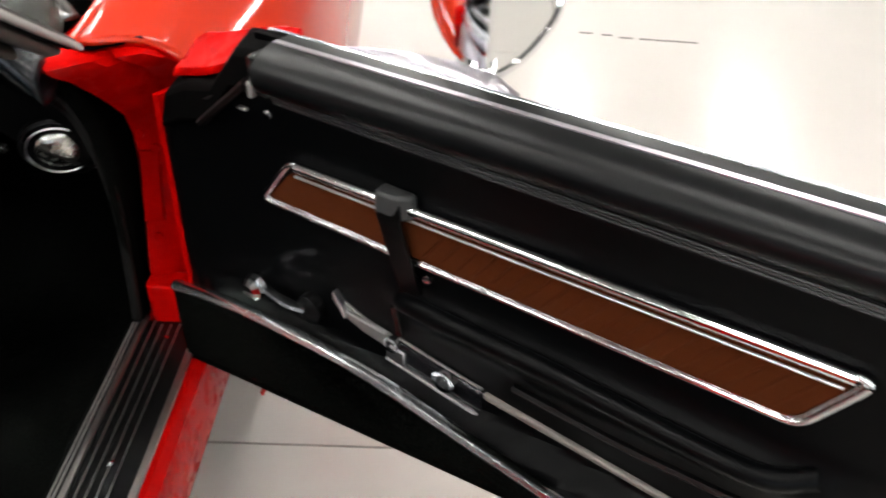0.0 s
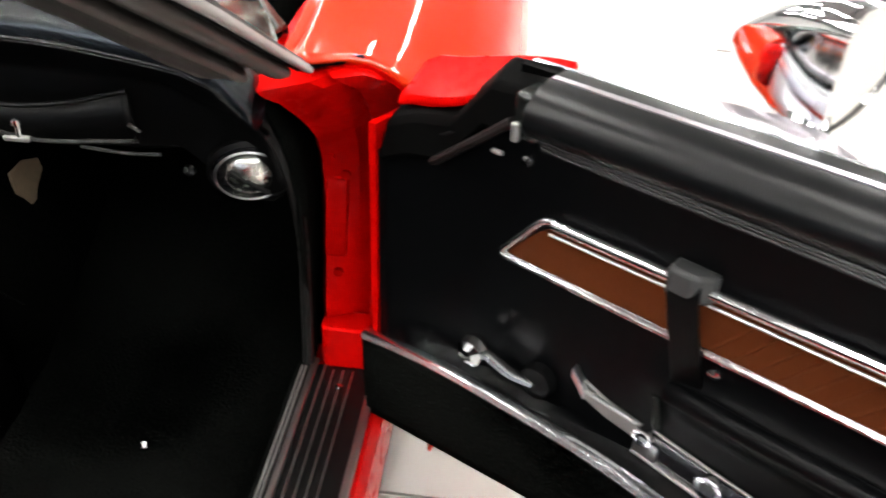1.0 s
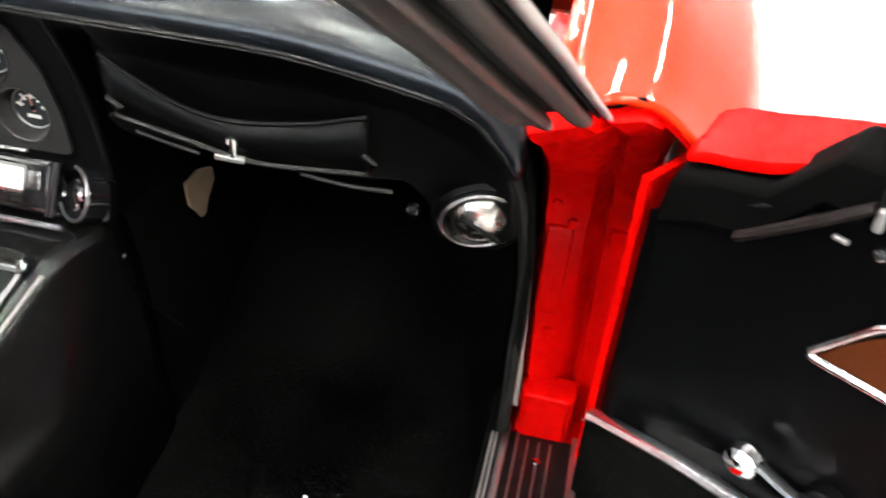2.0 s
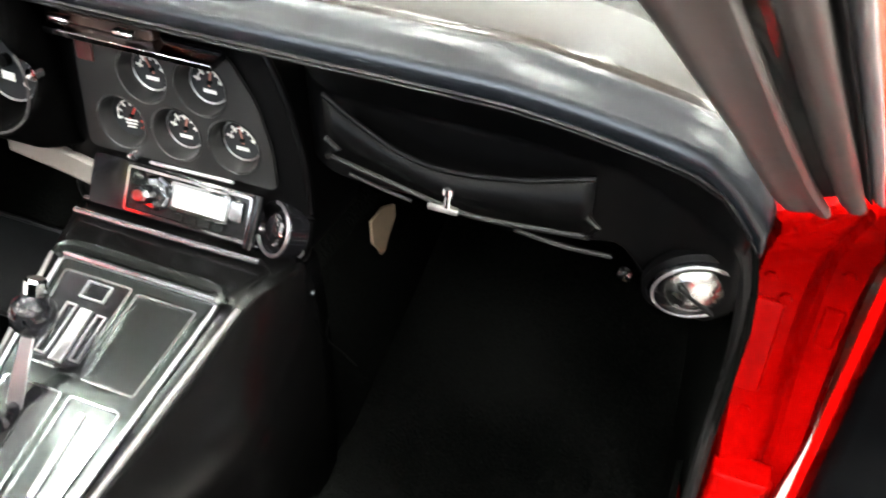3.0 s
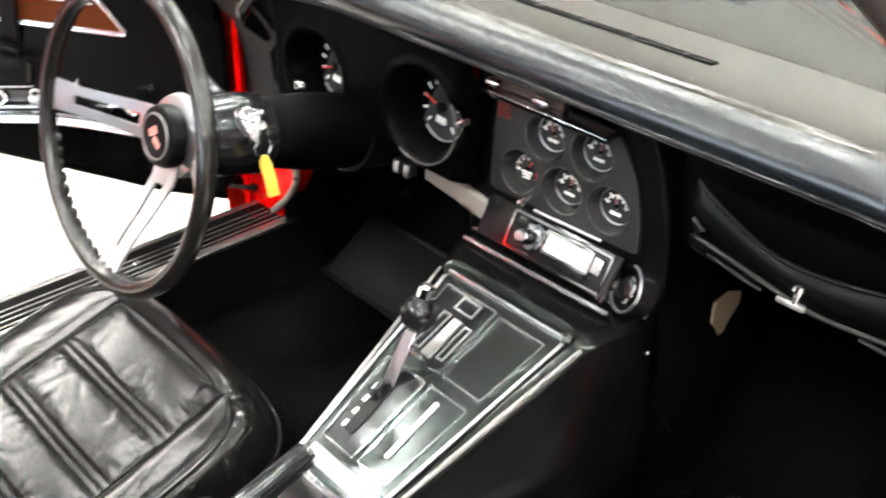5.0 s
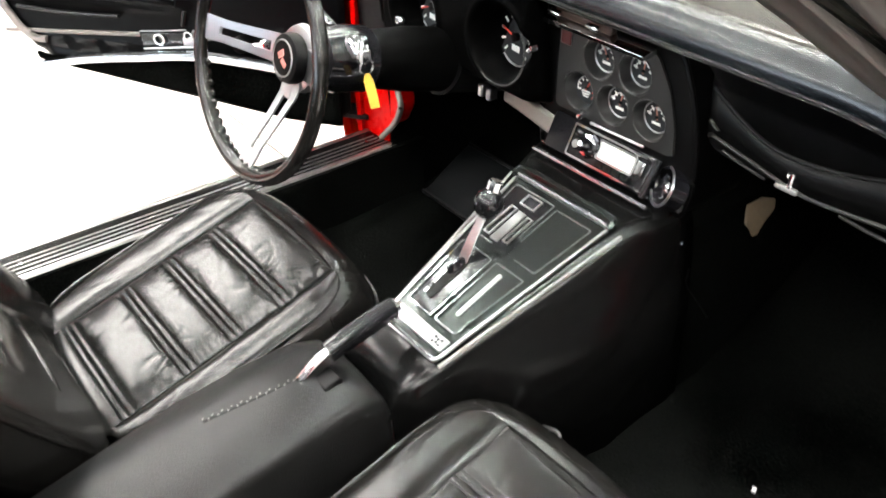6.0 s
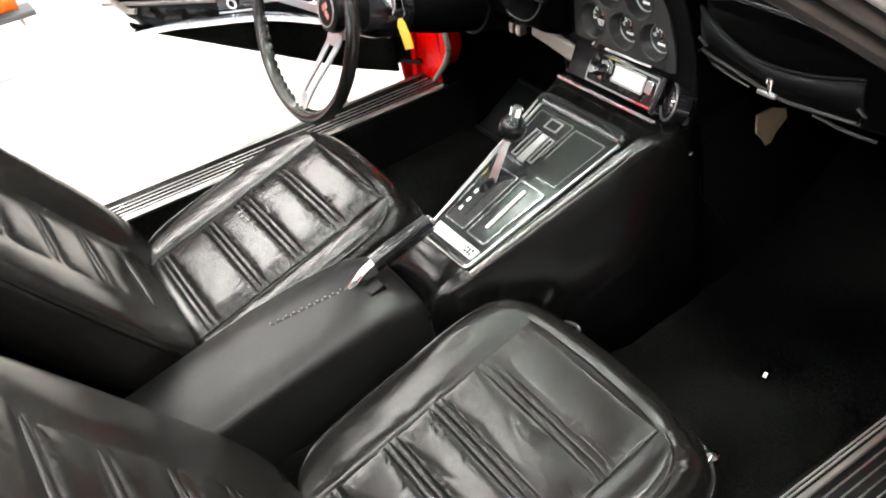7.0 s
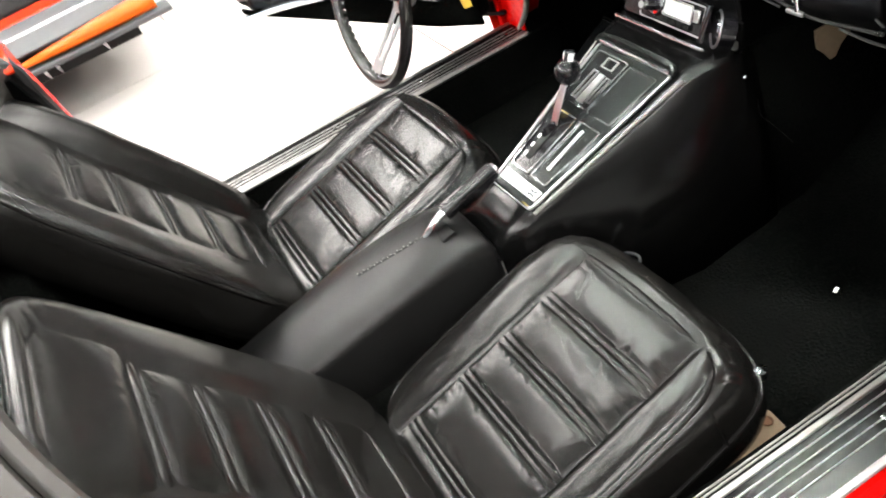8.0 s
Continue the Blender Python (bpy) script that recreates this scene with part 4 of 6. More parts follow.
    # lower bright strip and kick carpet
    line = curve_pts([P(0.006, -0.040, 0.514), P(0.11, -0.041, 0.534), P(0.20, -0.041, 0.541), P(0.32, -0.042, 0.545), P(0.41, -0.042, 0.538), P(0.50, -0.042, 0.525), P(0.64, -0.042, 0.505), P(0.79, -0.040, 0.484 - 0.012 * (side < 0))], 6)
    dp("lower_strip", mb((tube, line, 0.0095 if side > 0 else 0.014, 8, False, 0.8)), BRIGHT, None, "bright strip above the kick carpet")
    def kickc(u, v):
        s = 0.004 + 0.786 * u
        low = low_edge(s) + 0.010
        top = 0.510 + 0.032 * sin(pi * min(1, max(0, s) / 0.66)) - 0.10 * max(0, s - 0.62)
        top = max(top, low + 0.004)
        return P(s, -0.041 + 0.005 * (1 - v) ** 2, low - 0.012 * (1 - v) + (top - low) * v)
    dp("kick_carpet", mb((sheet, kickc, 24, 8)), CARPET, None, "black carpet along the door's foot", thick=0.008)
    # chrome door mirror on a long foot
    base = dp("mirror_foot", mb((loft, [[P(s, oc - w, z0), P(s, oc - w * 0.7, z0 + h * 0.7), P(s, oc, z0 + h), P(s, oc + w * 0.7, z0 + h * 0.7), P(s, oc + w, z0)] for s, oc, w, z0, h in ((0.235, 0.066, 0.004, 0.896, 0.006), (0.28, 0.074, 0.014, 0.890, 0.020), (0.34, 0.084, 0.022, 0.886, 0.030), (0.40, 0.092, 0.026, 0.882, 0.036), (0.440, 0.096, 0.026, 0.880, 0.034), (0.468, 0.098, 0.022, 0.880, 0.018), (0.474, 0.098, 0.014, 0.880, 0.004))])), FOOTMETAL, None, "dull chrome mirror foot", angle=60)
    dp("mirror_neck", mb((loft, [[P(s + 0.020 * cos(a), o + 0.012 * sin(a), z) for a in [2 * pi * k / 12 for k in range(12)]] for s, o, z in ((0.425, 0.100, 0.895), (0.420, 0.108, 0.910), (0.41, 0.125, 0.928))])), CHROME, base)
    mm = frame_axes(P(0.440, 0.162, 0.954), turn.to_3x3() @ Vector((0.20, 0.98, 0)), (0, 0, 1))
    outline = round_poly([(-0.064, -0.060), (0.002, -0.052), (0.064, -0.010), (0.064, 0.058), (-0.058, 0.062)], 0.027)
    shell = bmesh.new()
    loft(shell, [[mm @ Vector((x * k - 0.022 * (1 - k), y * k - 0.008 * (1 - k), h)) for x, y in outline] for h, k in ((-0.001, 1.0), (-0.02, 1.0), (-0.05, 0.88), (-0.08, 0.64), (-0.105, 0.36), (-0.122, 0.12), (-0.125, 0.03))])
    dp("mirror_shell", shell, CHROME, base, "chrome mirror shell tapering to a point", angle=60)
    dp("mirror_rim", mb((ring_outline, outline, 0.007, -0.004, 0.006, mm)), CHROME, base, "chrome mirror rim")
    dp("mirror_glass", mb((prism, [(x * 0.96, y * 0.96) for x, y in outline], 0.0, 0.003, mm)), MIRROR, base, smooth=False)
    return door


car_door(1)
car_door(-1)


# ---------- the dashboard ----------
dash = thing("dashboard", (0, 0.1, 0.66), "black padded dashboard with round gauges and a map pocket", "dashboard")


def end_drop(x):
    return 0.022 * (max(0, abs(x) - 0.38) / 0.17) ** 1.5 + 0.05 * (max(0, abs(x) - 0.56) / 0.075) ** 2


def dash_pad(prof):
    bm = bmesh.new()

    rings = []
    n = 44
    for x in [-0.632] + [-0.627 + 1.254 * i / n for i in range(n + 1)] + [0.632]:
        d = end_drop(max(-0.635, min(0.635, x)))
        back = 0.16 * (abs(x) / 0.655) ** 4
        rings.append([(x, y - back * max(0, y / 0.235), z - d * (1 if y < 0.05 else 0.55)) for y, z in prof])
    loft(bm, rings, closed=False)
    return bm


part("dash_top", dash_pad([(0.238, 0.894), (0.238, 0.902), (0.2365, 0.9064), (0.2345, 0.9068), (0.20, 0.9090), (0.12, 0.919), (0.04, 0.927), (0.0, 0.930), (-0.012, 0.9305), (-0.016, 0.928), (-0.016, 0.920)]), DASHTOP, dash, "satin black dash top", thick=0.003, angle=60)
part("dash_lip", dash_pad([(-0.010, 0.918), (-0.0195, 0.925), (-0.022, 0.930), (-0.030, 0.933), (-0.044, 0.930), (-0.056, 0.921), (-0.0635, 0.908), (-0.063, 0.896), (-0.054, 0.886), (-0.03, 0.884), (0.06, 0.89)]), PAD, dash, "rolled slate-black lip of the dash", thick=0.004, angle=60)
part("lip_bead", mb((tube, [(x, -0.0175, 0.9285 - end_drop(x)) for x in [-0.62 + 0.031 * i for i in range(41)]], 0.0020, 6)), DASHTOP, dash, "bead along the lip")
for k, (yy, zz) in enumerate(((-0.0635, 0.8925), (-0.060, 0.887))):
    part("lip_stitch", mb((tube, [(x, yy, zz - end_drop(x)) for x in [-0.62 + 0.031 * i for i in range(41)]], 0.0022, 5)), VINYL, dash)
# defroster slots: raised black bars, the openings' darkness put into the colour
SLOT_DARK = shade("slot_black", (0.001, 0.001, 0.001), 0.95, spec=0.05)
for x0, x1 in ((-0.46, -0.22), (-0.18, 0.128)):
    part("defroster_slot", mb((box, ((x0 + x1) / 2, 0.100, 0.9213), (x1 - x0, 0.020, 0.006), Matrix.Rotation(-0.12, 4, "X"))), SLOT_DARK, dash, "black defroster slot", bevel=0.002)
    for k in range(4):
        x = x0 + (x1 - x0) * (k + 0.5) / 4
        part("slot_fin", mb((box, (x, 0.100, 0.9218), (0.003, 0.020, 0.006), Matrix.Rotation(-0.12, 4, "X"))), RUBBER, dash)


def panel_low(x):
    """Height of the passenger panel's lower edge, with its lobe round the air vent."""
    for (a, za), (b, zb) in zip(LOBE, LOBE[1:]):
        if x <= b:
            t = (x - a) / (b - a)
            return za + (zb - za) * t * t * (3 - 2 * t)
    return LOBE[-1][1]


LOBE = ((0.0, 0.712), (0.50, 0.712), (0.575, 0.640), (0.615, 0.640), (0.645, 0.672))


def panel_sheet(x0, x1, low, curl):
    bm = bmesh.new()
    def f(u, v):
        x = x0 + (x1 - (0.024 * (1 - v) ** 1.5 if x1 > 0.6 else 0) - x0) * u
        d = end_drop(x)
        top = 0.888 - d
        lo = low(abs(x))
        z = top + (lo - top) * v
        far = min(1, max(0, abs(x) - 0.46) / 0.10)
        y = -0.045 + 0.045 * min(1, v * 3) + (0.012 + 0.030 * far) * v + curl * max(0, v - 0.88) / 0.12 + 0.055 * (max(0, 0.215 - abs(x)) / 0.075) ** 2 * (x > 0)
        return (x, y, z)
    sheet(bm, f, 40, 24)
    return bm


# passenger side, with its end that curls down to the air vent
part("passenger_panel", panel_sheet(0.14, 0.640, panel_low, 0.03), PLASTIC, dash, "black passenger dash panel", thick=0.006)
part("under_panel", mb((sheet, lambda u, v: (0.14 + 0.49 * u, 0.05 + 0.40 * v, panel_low(0.14 + 0.49 * u) + 0.004), 24, 6)), PLASTIC, dash, thick=0.006)


VENTMETAL = shade("vent_metal", (0.62, 0.61, 0.58), 0.26, metal=1, var=0.2, scale=25, rvar=0.08)


def vent(x, y, z, s):
    m = frame_axes((x, y, z), (s * 0.96, 0.28, 0), (0, -0.30, 0.95))
    body = part("air_vent", mb((lathe, [(0.047, -0.02), (0.047, 0.0), (0.044, 0.006), (0.039, 0.007), (0.036, 0.002), (0.035, -0.015)], m, 32)), GLOSSBLACK, dash, "round bright air vent in a dark ring")
    part("vent_ball", mb((lathe, [(0.036, -0.012), (0.034, 0.002), (0.027, 0.011), (0.014, 0.017), (0.001, 0.018)], m, 28)), VENTMETAL, body, "bright ball of the vent")
    part("vent_flap", mb((box, tuple(m @ Vector((0, 0.0, 0.017))), (0.062, 0.0035, 0.006), m @ Matrix.Rotation(-0.75, 4, "Z"))), RUBBER, body, "dark slit across the ball", bevel=0.001)
    part("vent_edge", mb((tube, [m @ Vector((0.0425 * cos(radians(q)), 0.0425 * sin(radians(q)), 0.0065)) for q in range(0, 360, 10)], 0.0016, 6, True)), SATIN, body, "thin bright edge of the vent")
    part("vent_ring", mb((lathe, [(0.052, -0.012), (0.053, -0.002), (0.048, 0.003), (0.047, -0.012)], m, 32)), PLASTIC, body)


vent(0.590, 0.030, 0.694, 1)
vent(-0.590, 0.030, 0.694, -1)
part("panel_screw", mb((lathe, [(0.008, 0), (0.007, 0.005), (0.001, 0.006)], frame_axes((0.520, 0.014, 0.700), (1, 0, 0), (0, 0, 1)), 12)), CHROME, dash)

# map pocket: sagging sleeve held by a snap
UP = curve_pts([(0.202, -0.030, 0.844), (0.244, -0.032, 0.821), (0.295, -0.034, 0.801), (0.344, -0.035, 0.797), (0.411, -0.034, 0.806), (0.479, -0.030, 0.824)], 5)
LO = curve_pts([(0.212, -0.028, 0.778), (0.281, -0.030, 0.766), (0.337, -0.031, 0.756), (0.374, -0.031, 0.753), (0.431, -0.030, 0.757), (0.483, -0.028, 0.761)], 5)
pocket = part("map_pocket", mb((loft, [[tuple(a), tuple(a.lerp(b, 0.5) + Vector((0, -0.003, 0))), tuple(b)] for a, b in zip(UP, LO)], False)), PLASTIC, dash, "sagging black map pocket", thick=0.003)
DIM = shade("dim_edge", (0.012, 0.012, 0.011), 0.45, spec=0.2)
part("pocket_lip", mb((tube, UP, 0.0030, 6)), PLASTIC, pocket, "rolled pocket edge")
part("pocket_lip", mb((tube, [p + Vector((0, -0.003, 0)) for p in LO], 0.0030, 6)), DIM, pocket, "lower pocket edge")
part("corner_clip", mb((tube, [(0.208, -0.036, 0.800), (0.224, -0.038, 0.792), (0.211, -0.038, 0.780)], 0.0032, 6)), DIM, pocket)
part("corner_clip", mb((tube, [(0.478, -0.038, 0.786), (0.490, -0.038, 0.778), (0.480, -0.038, 0.764)], 0.0032, 6)), DIM, pocket)
part("snap_stud", mb((lathe, [(0.004, 0), (0.004, 0.014), (0.007, 0.016), (0.006, 0.022), (0.001, 0.024)], frame_axes((0.341, -0.036, 0.757), (1, 0, 0), (0, 1, 0)), 10)), CHROME, pocket, "bright snap stud")
part("snap_plate", mb((box, (0.337, -0.035, 0.754), (0.032, 0.010, 0.007))), DULL, pocket, bevel=0.002)
part("lower_rail", mb((tube, curve_pts([(0.41, -0.03, 0.747), (0.462, -0.03, 0.743), (0.506, -0.028, 0.744)], 4), 0.0025, 6)), DIM, dash)
part("lower_rail", mb((tube, curve_pts([(0.232, -0.03, 0.762), (0.27, -0.03, 0.754), (0.30, -0.028, 0.748)], 4), 0.0022, 6)), DIM, dash)

# driver's side with its two deep dials
DIALS = ((-0.196, 0.784), (-0.426, 0.773))


def step(a, b, x):
    t = max(0.0, min(1.0, (x - a) / (b - a)))
    return t * t * (3 - 2 * t)


def driver_panel(u, v):
    """The driver's panel, swelling towards the wheel, with a deep cone for each dial."""
    x = -0.640 + 0.505 * u
    top = 0.888 - end_drop(x)
    low = min(0.665, panel_low(abs(x)))
    z = top + (low - top) * v
    y = -0.045 + 0.045 * min(1, v * 3) + 0.012 * v + 0.03 * max(0, v - 0.88) / 0.12
    full = step(-0.60, -0.53, x) * (1 - step(-0.150, -0.130, x)) * step(0.670, 0.712, z)
    y += (-0.054 - y) * full
    for cx, cz in DIALS:
        d = math.hypot(x - cx + 0.012, z - cz)
        y += 0.048 * (1 - step(0.050, 0.070, d)) - 0.004 * math.exp(-(((d - 0.073) / 0.006) ** 2))
    return (x, y, z)


part("driver_panel", mb((sheet, driver_panel, 150, 74)), MATT, dash, "black driver's dash panel with deep dial cones", thick=0.004, angle=80)
LIPGREY = shade("lip_grey", (0.03, 0.029, 0.028), 0.4)


def deep_dial(x, z, needle):
    m = frame_axes((x - 0.010, -0.0105, z), (0.995, -0.10, 0), (0, 0.05, 1))
    dial = part("dial", mb((lathe, [(0.051, -0.004), (0.051, 0.0), (0.001, 0.001)], m, 36)), DIAL, dash, "round black dial with white marks")
    # Both arcs cover only the part of the rim drawn as a highlight.
    part("dial_rim", mb((tube, [(x - 0.012 + 0.071 * cos(radians(q)), -0.0585, z + 0.071 * sin(radians(q))) for q in range(-120, 31, 6)], 0.0018, 6)), LIPGREY, dial, "grey arc where the dial cone's lip catches light")
    part("dial_ring", mb((tube, [m @ Vector((0.049 * cos(radians(q)), 0.049 * sin(radians(q)), 0.002)) for q in range(-130, 60, 6)], 0.0014, 6)), SATIN, dial, "bright arc for the light on the dial's edge")
    for k in range(11):
        a = radians(225 - 27 * k)
        part("dial_mark", mb((box, tuple(m @ Vector((cos(a) * 0.037, sin(a) * 0.037, 0.0025))), (0.010, 0.0034, 0.001), m @ Matrix.Rotation(a, 4, "Z"))), INK, dial)
    part("dial_mark", mb((box, tuple(m @ Vector((0, -0.02, 0.0025))), (0.020, 0.010, 0.001), m)), INK, dial)
    a = radians(needle)
    part("needle", mb((box, tuple(m @ Vector((cos(a) * 0.016, sin(a) * 0.016, 0.006))), (0.042, 0.0026, 0.0015), m @ Matrix.Rotation(a, 4, "Z"))), REDINK, dial, "red needle")
    part("dial_hub", mb((lathe, [(0.008, 0), (0.008, 0.008), (0.001, 0.009)], m, 12)), PLASTIC, dial)


for (dx, dz), dn in zip(DIALS, (165, 200)):
    deep_dial(dx, dz, dn)
part("dash_button", mb((lathe, [(0.008, 0), (0.008, 0.012), (0.001, 0.013)], frame_axes((-0.145, -0.03, 0.79), (1, 0, 0), (0, 0, 1)), 12)), CHROME, dash)
for x in (-0.298, -0.276):
    part("pull_switch", mb((box, (x, -0.004, 0.654), (0.013, 0.02, 0.024))), SATIN, dash, "bright pull switch", bevel=0.003)
part("lower_trim", mb((loft, [[(x, y, z) for y, z in ((-0.002, zt), (-0.004, zt - 0.033), (0.008, zt - 0.035), (0.01, zt))] for x, zt in ((-0.245, 0.684), (-0.18, 0.675), (-0.118, 0.664))])), TAUPE, dash, "grey lower trim piece", bevel=0.004)

# centre stack
STK = Matrix(((1, 0, 0, 0), (0, 0, -1, 0.004), (0, 1, 0, 0), (0, 0, 0, 1)))  # x across, y up, z towards the seats
GAUGES = ((-0.070, 0.731), (0.003, 0.733), (0.077, 0.736), (-0.034, 0.797), (0.040, 0.798))


def disc(x, z, r, n=28):
    return [(x + r * cos(2 * pi * k / n), z + r * sin(2 * pi * k / n)) for k in range(n)]


PANEL = round_poly([(-0.120, 0.690), (0.130, 0.694), (0.124, 0.745), (0.108, 0.795), (0.075, 0.843), (-0.120, 0.843)], 0.012, 4)
SURROUND = round_poly([(-0.152, 0.595), (0.158, 0.595), (0.170, 0.655), (0.162, 0.74), (0.140, 0.81), (0.107, 0.872), (-0.152, 0.872)], 0.03, 6)
part("stack_surround", mb((holed, SURROUND, [[(x * 0.985, 0.766 + (z - 0.766) * 0.975) for x, z in PANEL]], -0.14, -0.004, STK)), PLASTIC, dash, "black curved surround of the centre gauges", smooth=False)
part("surround_edge", mb((tube, [STK @ Vector((x, z, -0.004)) for x, z in SURROUND], 0.0045, 8, True)), PLASTIC, dash, "rolled edge of the surround")
stack = part("gauge_panel", mb((holed, PANEL, [disc(x, z, 0.0312) for x, z in GAUGES], -0.003, 0.002, STK)), STACK, dash, "dark grey panel with five round wells", smooth=False)


def small_gauge(x, z, full, needle, r=0.0312):
    """A gauge at the bottom of a deep round well."""
    m = STK @ Matrix.Translation((x, z, 0.0))
    well = part("gauge", mb((lathe, [(r, 0.002), (r + 0.0016, 0.0032), (r + 0.0026, 0.002), (r + 0.003, -0.003), (r - 0.001, -0.020), (r - 0.005, -0.020), (r - 0.0046, -0.0175), (r - 0.0038, -0.0160), (r - 0.0014, -0.009), (r, 0.002)], m, 32)), WELL, stack, "small round gauge in a deep black well")
    dm = m @ Matrix.Translation((0, 0, -0.0172))
    part("gauge_face", mb((lathe, [(r - 0.004, -0.002), (r - 0.004, 0.0), (0.0005, 0.0002)], dm, 28)), DIAL, well, "dark dial")

    def arc(rad, a0, a1, thick, material):
        part("gauge_scale", mb((tube, [dm @ Vector((rad * cos(radians(q)), rad * sin(radians(q)), 0.0008)) for q in range(a0, a1 + 1, 10)], thick, 5, False, 0.4)), material, well)

    def mark(px, py, w, h, turn, material=INK, name="gauge_mark"):
        part(name, mb((box, tuple(dm @ Vector((px, py, 0.0010))), (w, h, 0.0008), dm @ Matrix.Rotation(turn, 4, "Z"))), material, well)
    if full:
        arc(0.019, 20, 200, 0.0014, INK)
        arc(0.0185, -50, 10, 0.0013, REDINK)
        for k in range(7):
            q = radians(200 - 36 * k)
            mark(0.0165 * cos(q), 0.0165 * sin(q), 0.007, 0.0024, q, REDINK if k > 3 else INK)
        for k in range(3):
            mark(-0.001, -0.006 - 0.0042 * k, 0.018 - 0.003 * k, 0.0022, 0.05)
    else:
        arc(0.0150, 0, 180, 0.0018, INK)
        part("gauge_ring", mb((tube, [dm @ Vector((0.0245 * cos(radians(q)), 0.0245 * sin(radians(q)), 0.001)) for q in range(0, 360, 12)], 0.0011, 6, True)), SATIN, well)
        for q in (10, 50, 90, 130, 170):
            mark(0.0155 * cos(radians(q)), 0.0155 * sin(radians(q)), 0.0085, 0.0026, radians(q))
        mark(0.0, -0.0105, 0.016, 0.0042, 0.0)
    q = radians(needle)
    mark(0.006 * cos(q), 0.006 * sin(q), 0.022, 0.0022, q, REDINK if full else NEEDLE, "gauge_needle")
    part("gauge_hub", mb((lathe, [(0.0032, 0), (0.003, 0.002), (0.0005, 0.0024)], dm, 10)), PLASTIC, well)


WELL = shade("well_black", (0.022, 0.022, 0.022), 0.34, grain=40, spec=0.35)
NEEDLE = shade("needle_pink", (0.40, 0.16, 0.12), 0.6)
for (gx, gz), full, turn in zip(GAUGES, (True, False, False, False, False), (60, 75, 100, 120, 80)):
    small_gauge(gx, gz, full, turn)
part("warning_light", mb((box, (-0.105, 0.001, 0.815), (0.022, 0.004, 0.03))), shade("dim_red_lens", (0.05, 0.005, 0.005), 0.3), stack, "dark red warning lens", bevel=0.002)
part("stack_button", mb((lathe, [(0.006, 0), (0.006, 0.014), (0.001, 0.016)], STK @ Matrix.Translation((-0.052, 0.695, 0.002)), 12)), CHROME, stack)
part("trim_line", mb((tube, [(-0.035, -0.001, 0.689), (0.075, -0.001, 0.692)], 0.0022, 6)), SATIN, stack)

# bar above the gauges
bar = part("switch_bar", mb((loft, [[(x, y, z) for y, z in ((0.0, 0.842), (-0.030, 0.838), (-0.032, 0.846), (-0.004, 0.852))] for x in (-0.128, 0.078)])), CHROME, dash, "bright metal bar below the dash lip", bevel=0.001)
part("bar_back", mb((box, (-0.055, -0.012, 0.857), (0.115, 0.016, 0.014))), shade("brown_bar", (0.035, 0.018, 0.013), 0.4, metal=0.2), bar, bevel=0.003)
for x in (-0.105, -0.025):
    part("bar_knob", mb((box, (x, -0.028, 0.858), (0.026, 0.012, 0.010))), CHROME, bar, bevel=0.004)

# radio, tilted back a little
RM = frame_axes((0.0, -0.004, 0.648), (1, 0, 0), (0, 0.42, 0.9))
radio = part("radio", mb((prism, round_poly([(-0.120, -0.031), (0.105, -0.031), (0.105, 0.033), (-0.120, 0.033)], 0.008), -0.03, 0.004, RM)), GLOSSBLACK, dash, "car radio with bright chrome face and knobs", bevel=0.002)
part("radio_face", mb((prism, round_poly([(-0.064, -0.024), (0.098, -0.024), (0.098, 0.027), (-0.064, 0.027)], 0.004), 0.004, 0.008, RM)), GLOSSBLACK, radio, "gloss black radio face", bevel=0.002)
# The near-white colour stands in for a ceiling lamp mirrored by the radio.
part("radio_display", mb((prism, round_poly([(0.000, -0.006), (0.070, -0.006), (0.070, 0.021), (0.000, 0.021)], 0.003), 0.007, 0.0125, RM)), shade("display_glare", (0.60, 0.62, 0.61), 0.15, coat=0.5), radio, "display window painted pale for a lamp's reflection", bevel=0.001)
part("display_frame", mb((ring_outline, round_poly([(-0.004, -0.009), (0.074, -0.009), (0.074, 0.024), (-0.004, 0.024)], 0.004), 0.0035, 0.007, 0.0140, RM)), CHROME, radio, "chrome frame of the display")
part("face_trim", mb((ring_outline, round_poly([(-0.066, -0.026), (0.100, -0.026), (0.100, 0.029), (-0.066, 0.029)], 0.005), 0.003, 0.005, 0.0105, RM)), CHROME, radio, "chrome edge of the radio face")
part("radio_catch", mb((prism, [(0.074, -0.004), (0.090, -0.004), (0.090, 0.020), (0.074, 0.020)], 0.008, 0.013, RM)), CHROME, radio, bevel=0.002)
for k in range(4):
    q = 0.001 + 0.018 * k
    part("radio_key", mb((prism, round_poly([(q, -0.021), (q + 0.0155, -0.021), (q + 0.0155, -0.011), (q, -0.011)], 0.001), 0.008, 0.014, RM)), PLATE, radio, "dark push key", bevel=0.001)
    part("key_edge", mb((box, (q + 0.008, -0.0105, 0.0135), (0.013, 0.0016, 0.002), RM)), CHROME, radio)
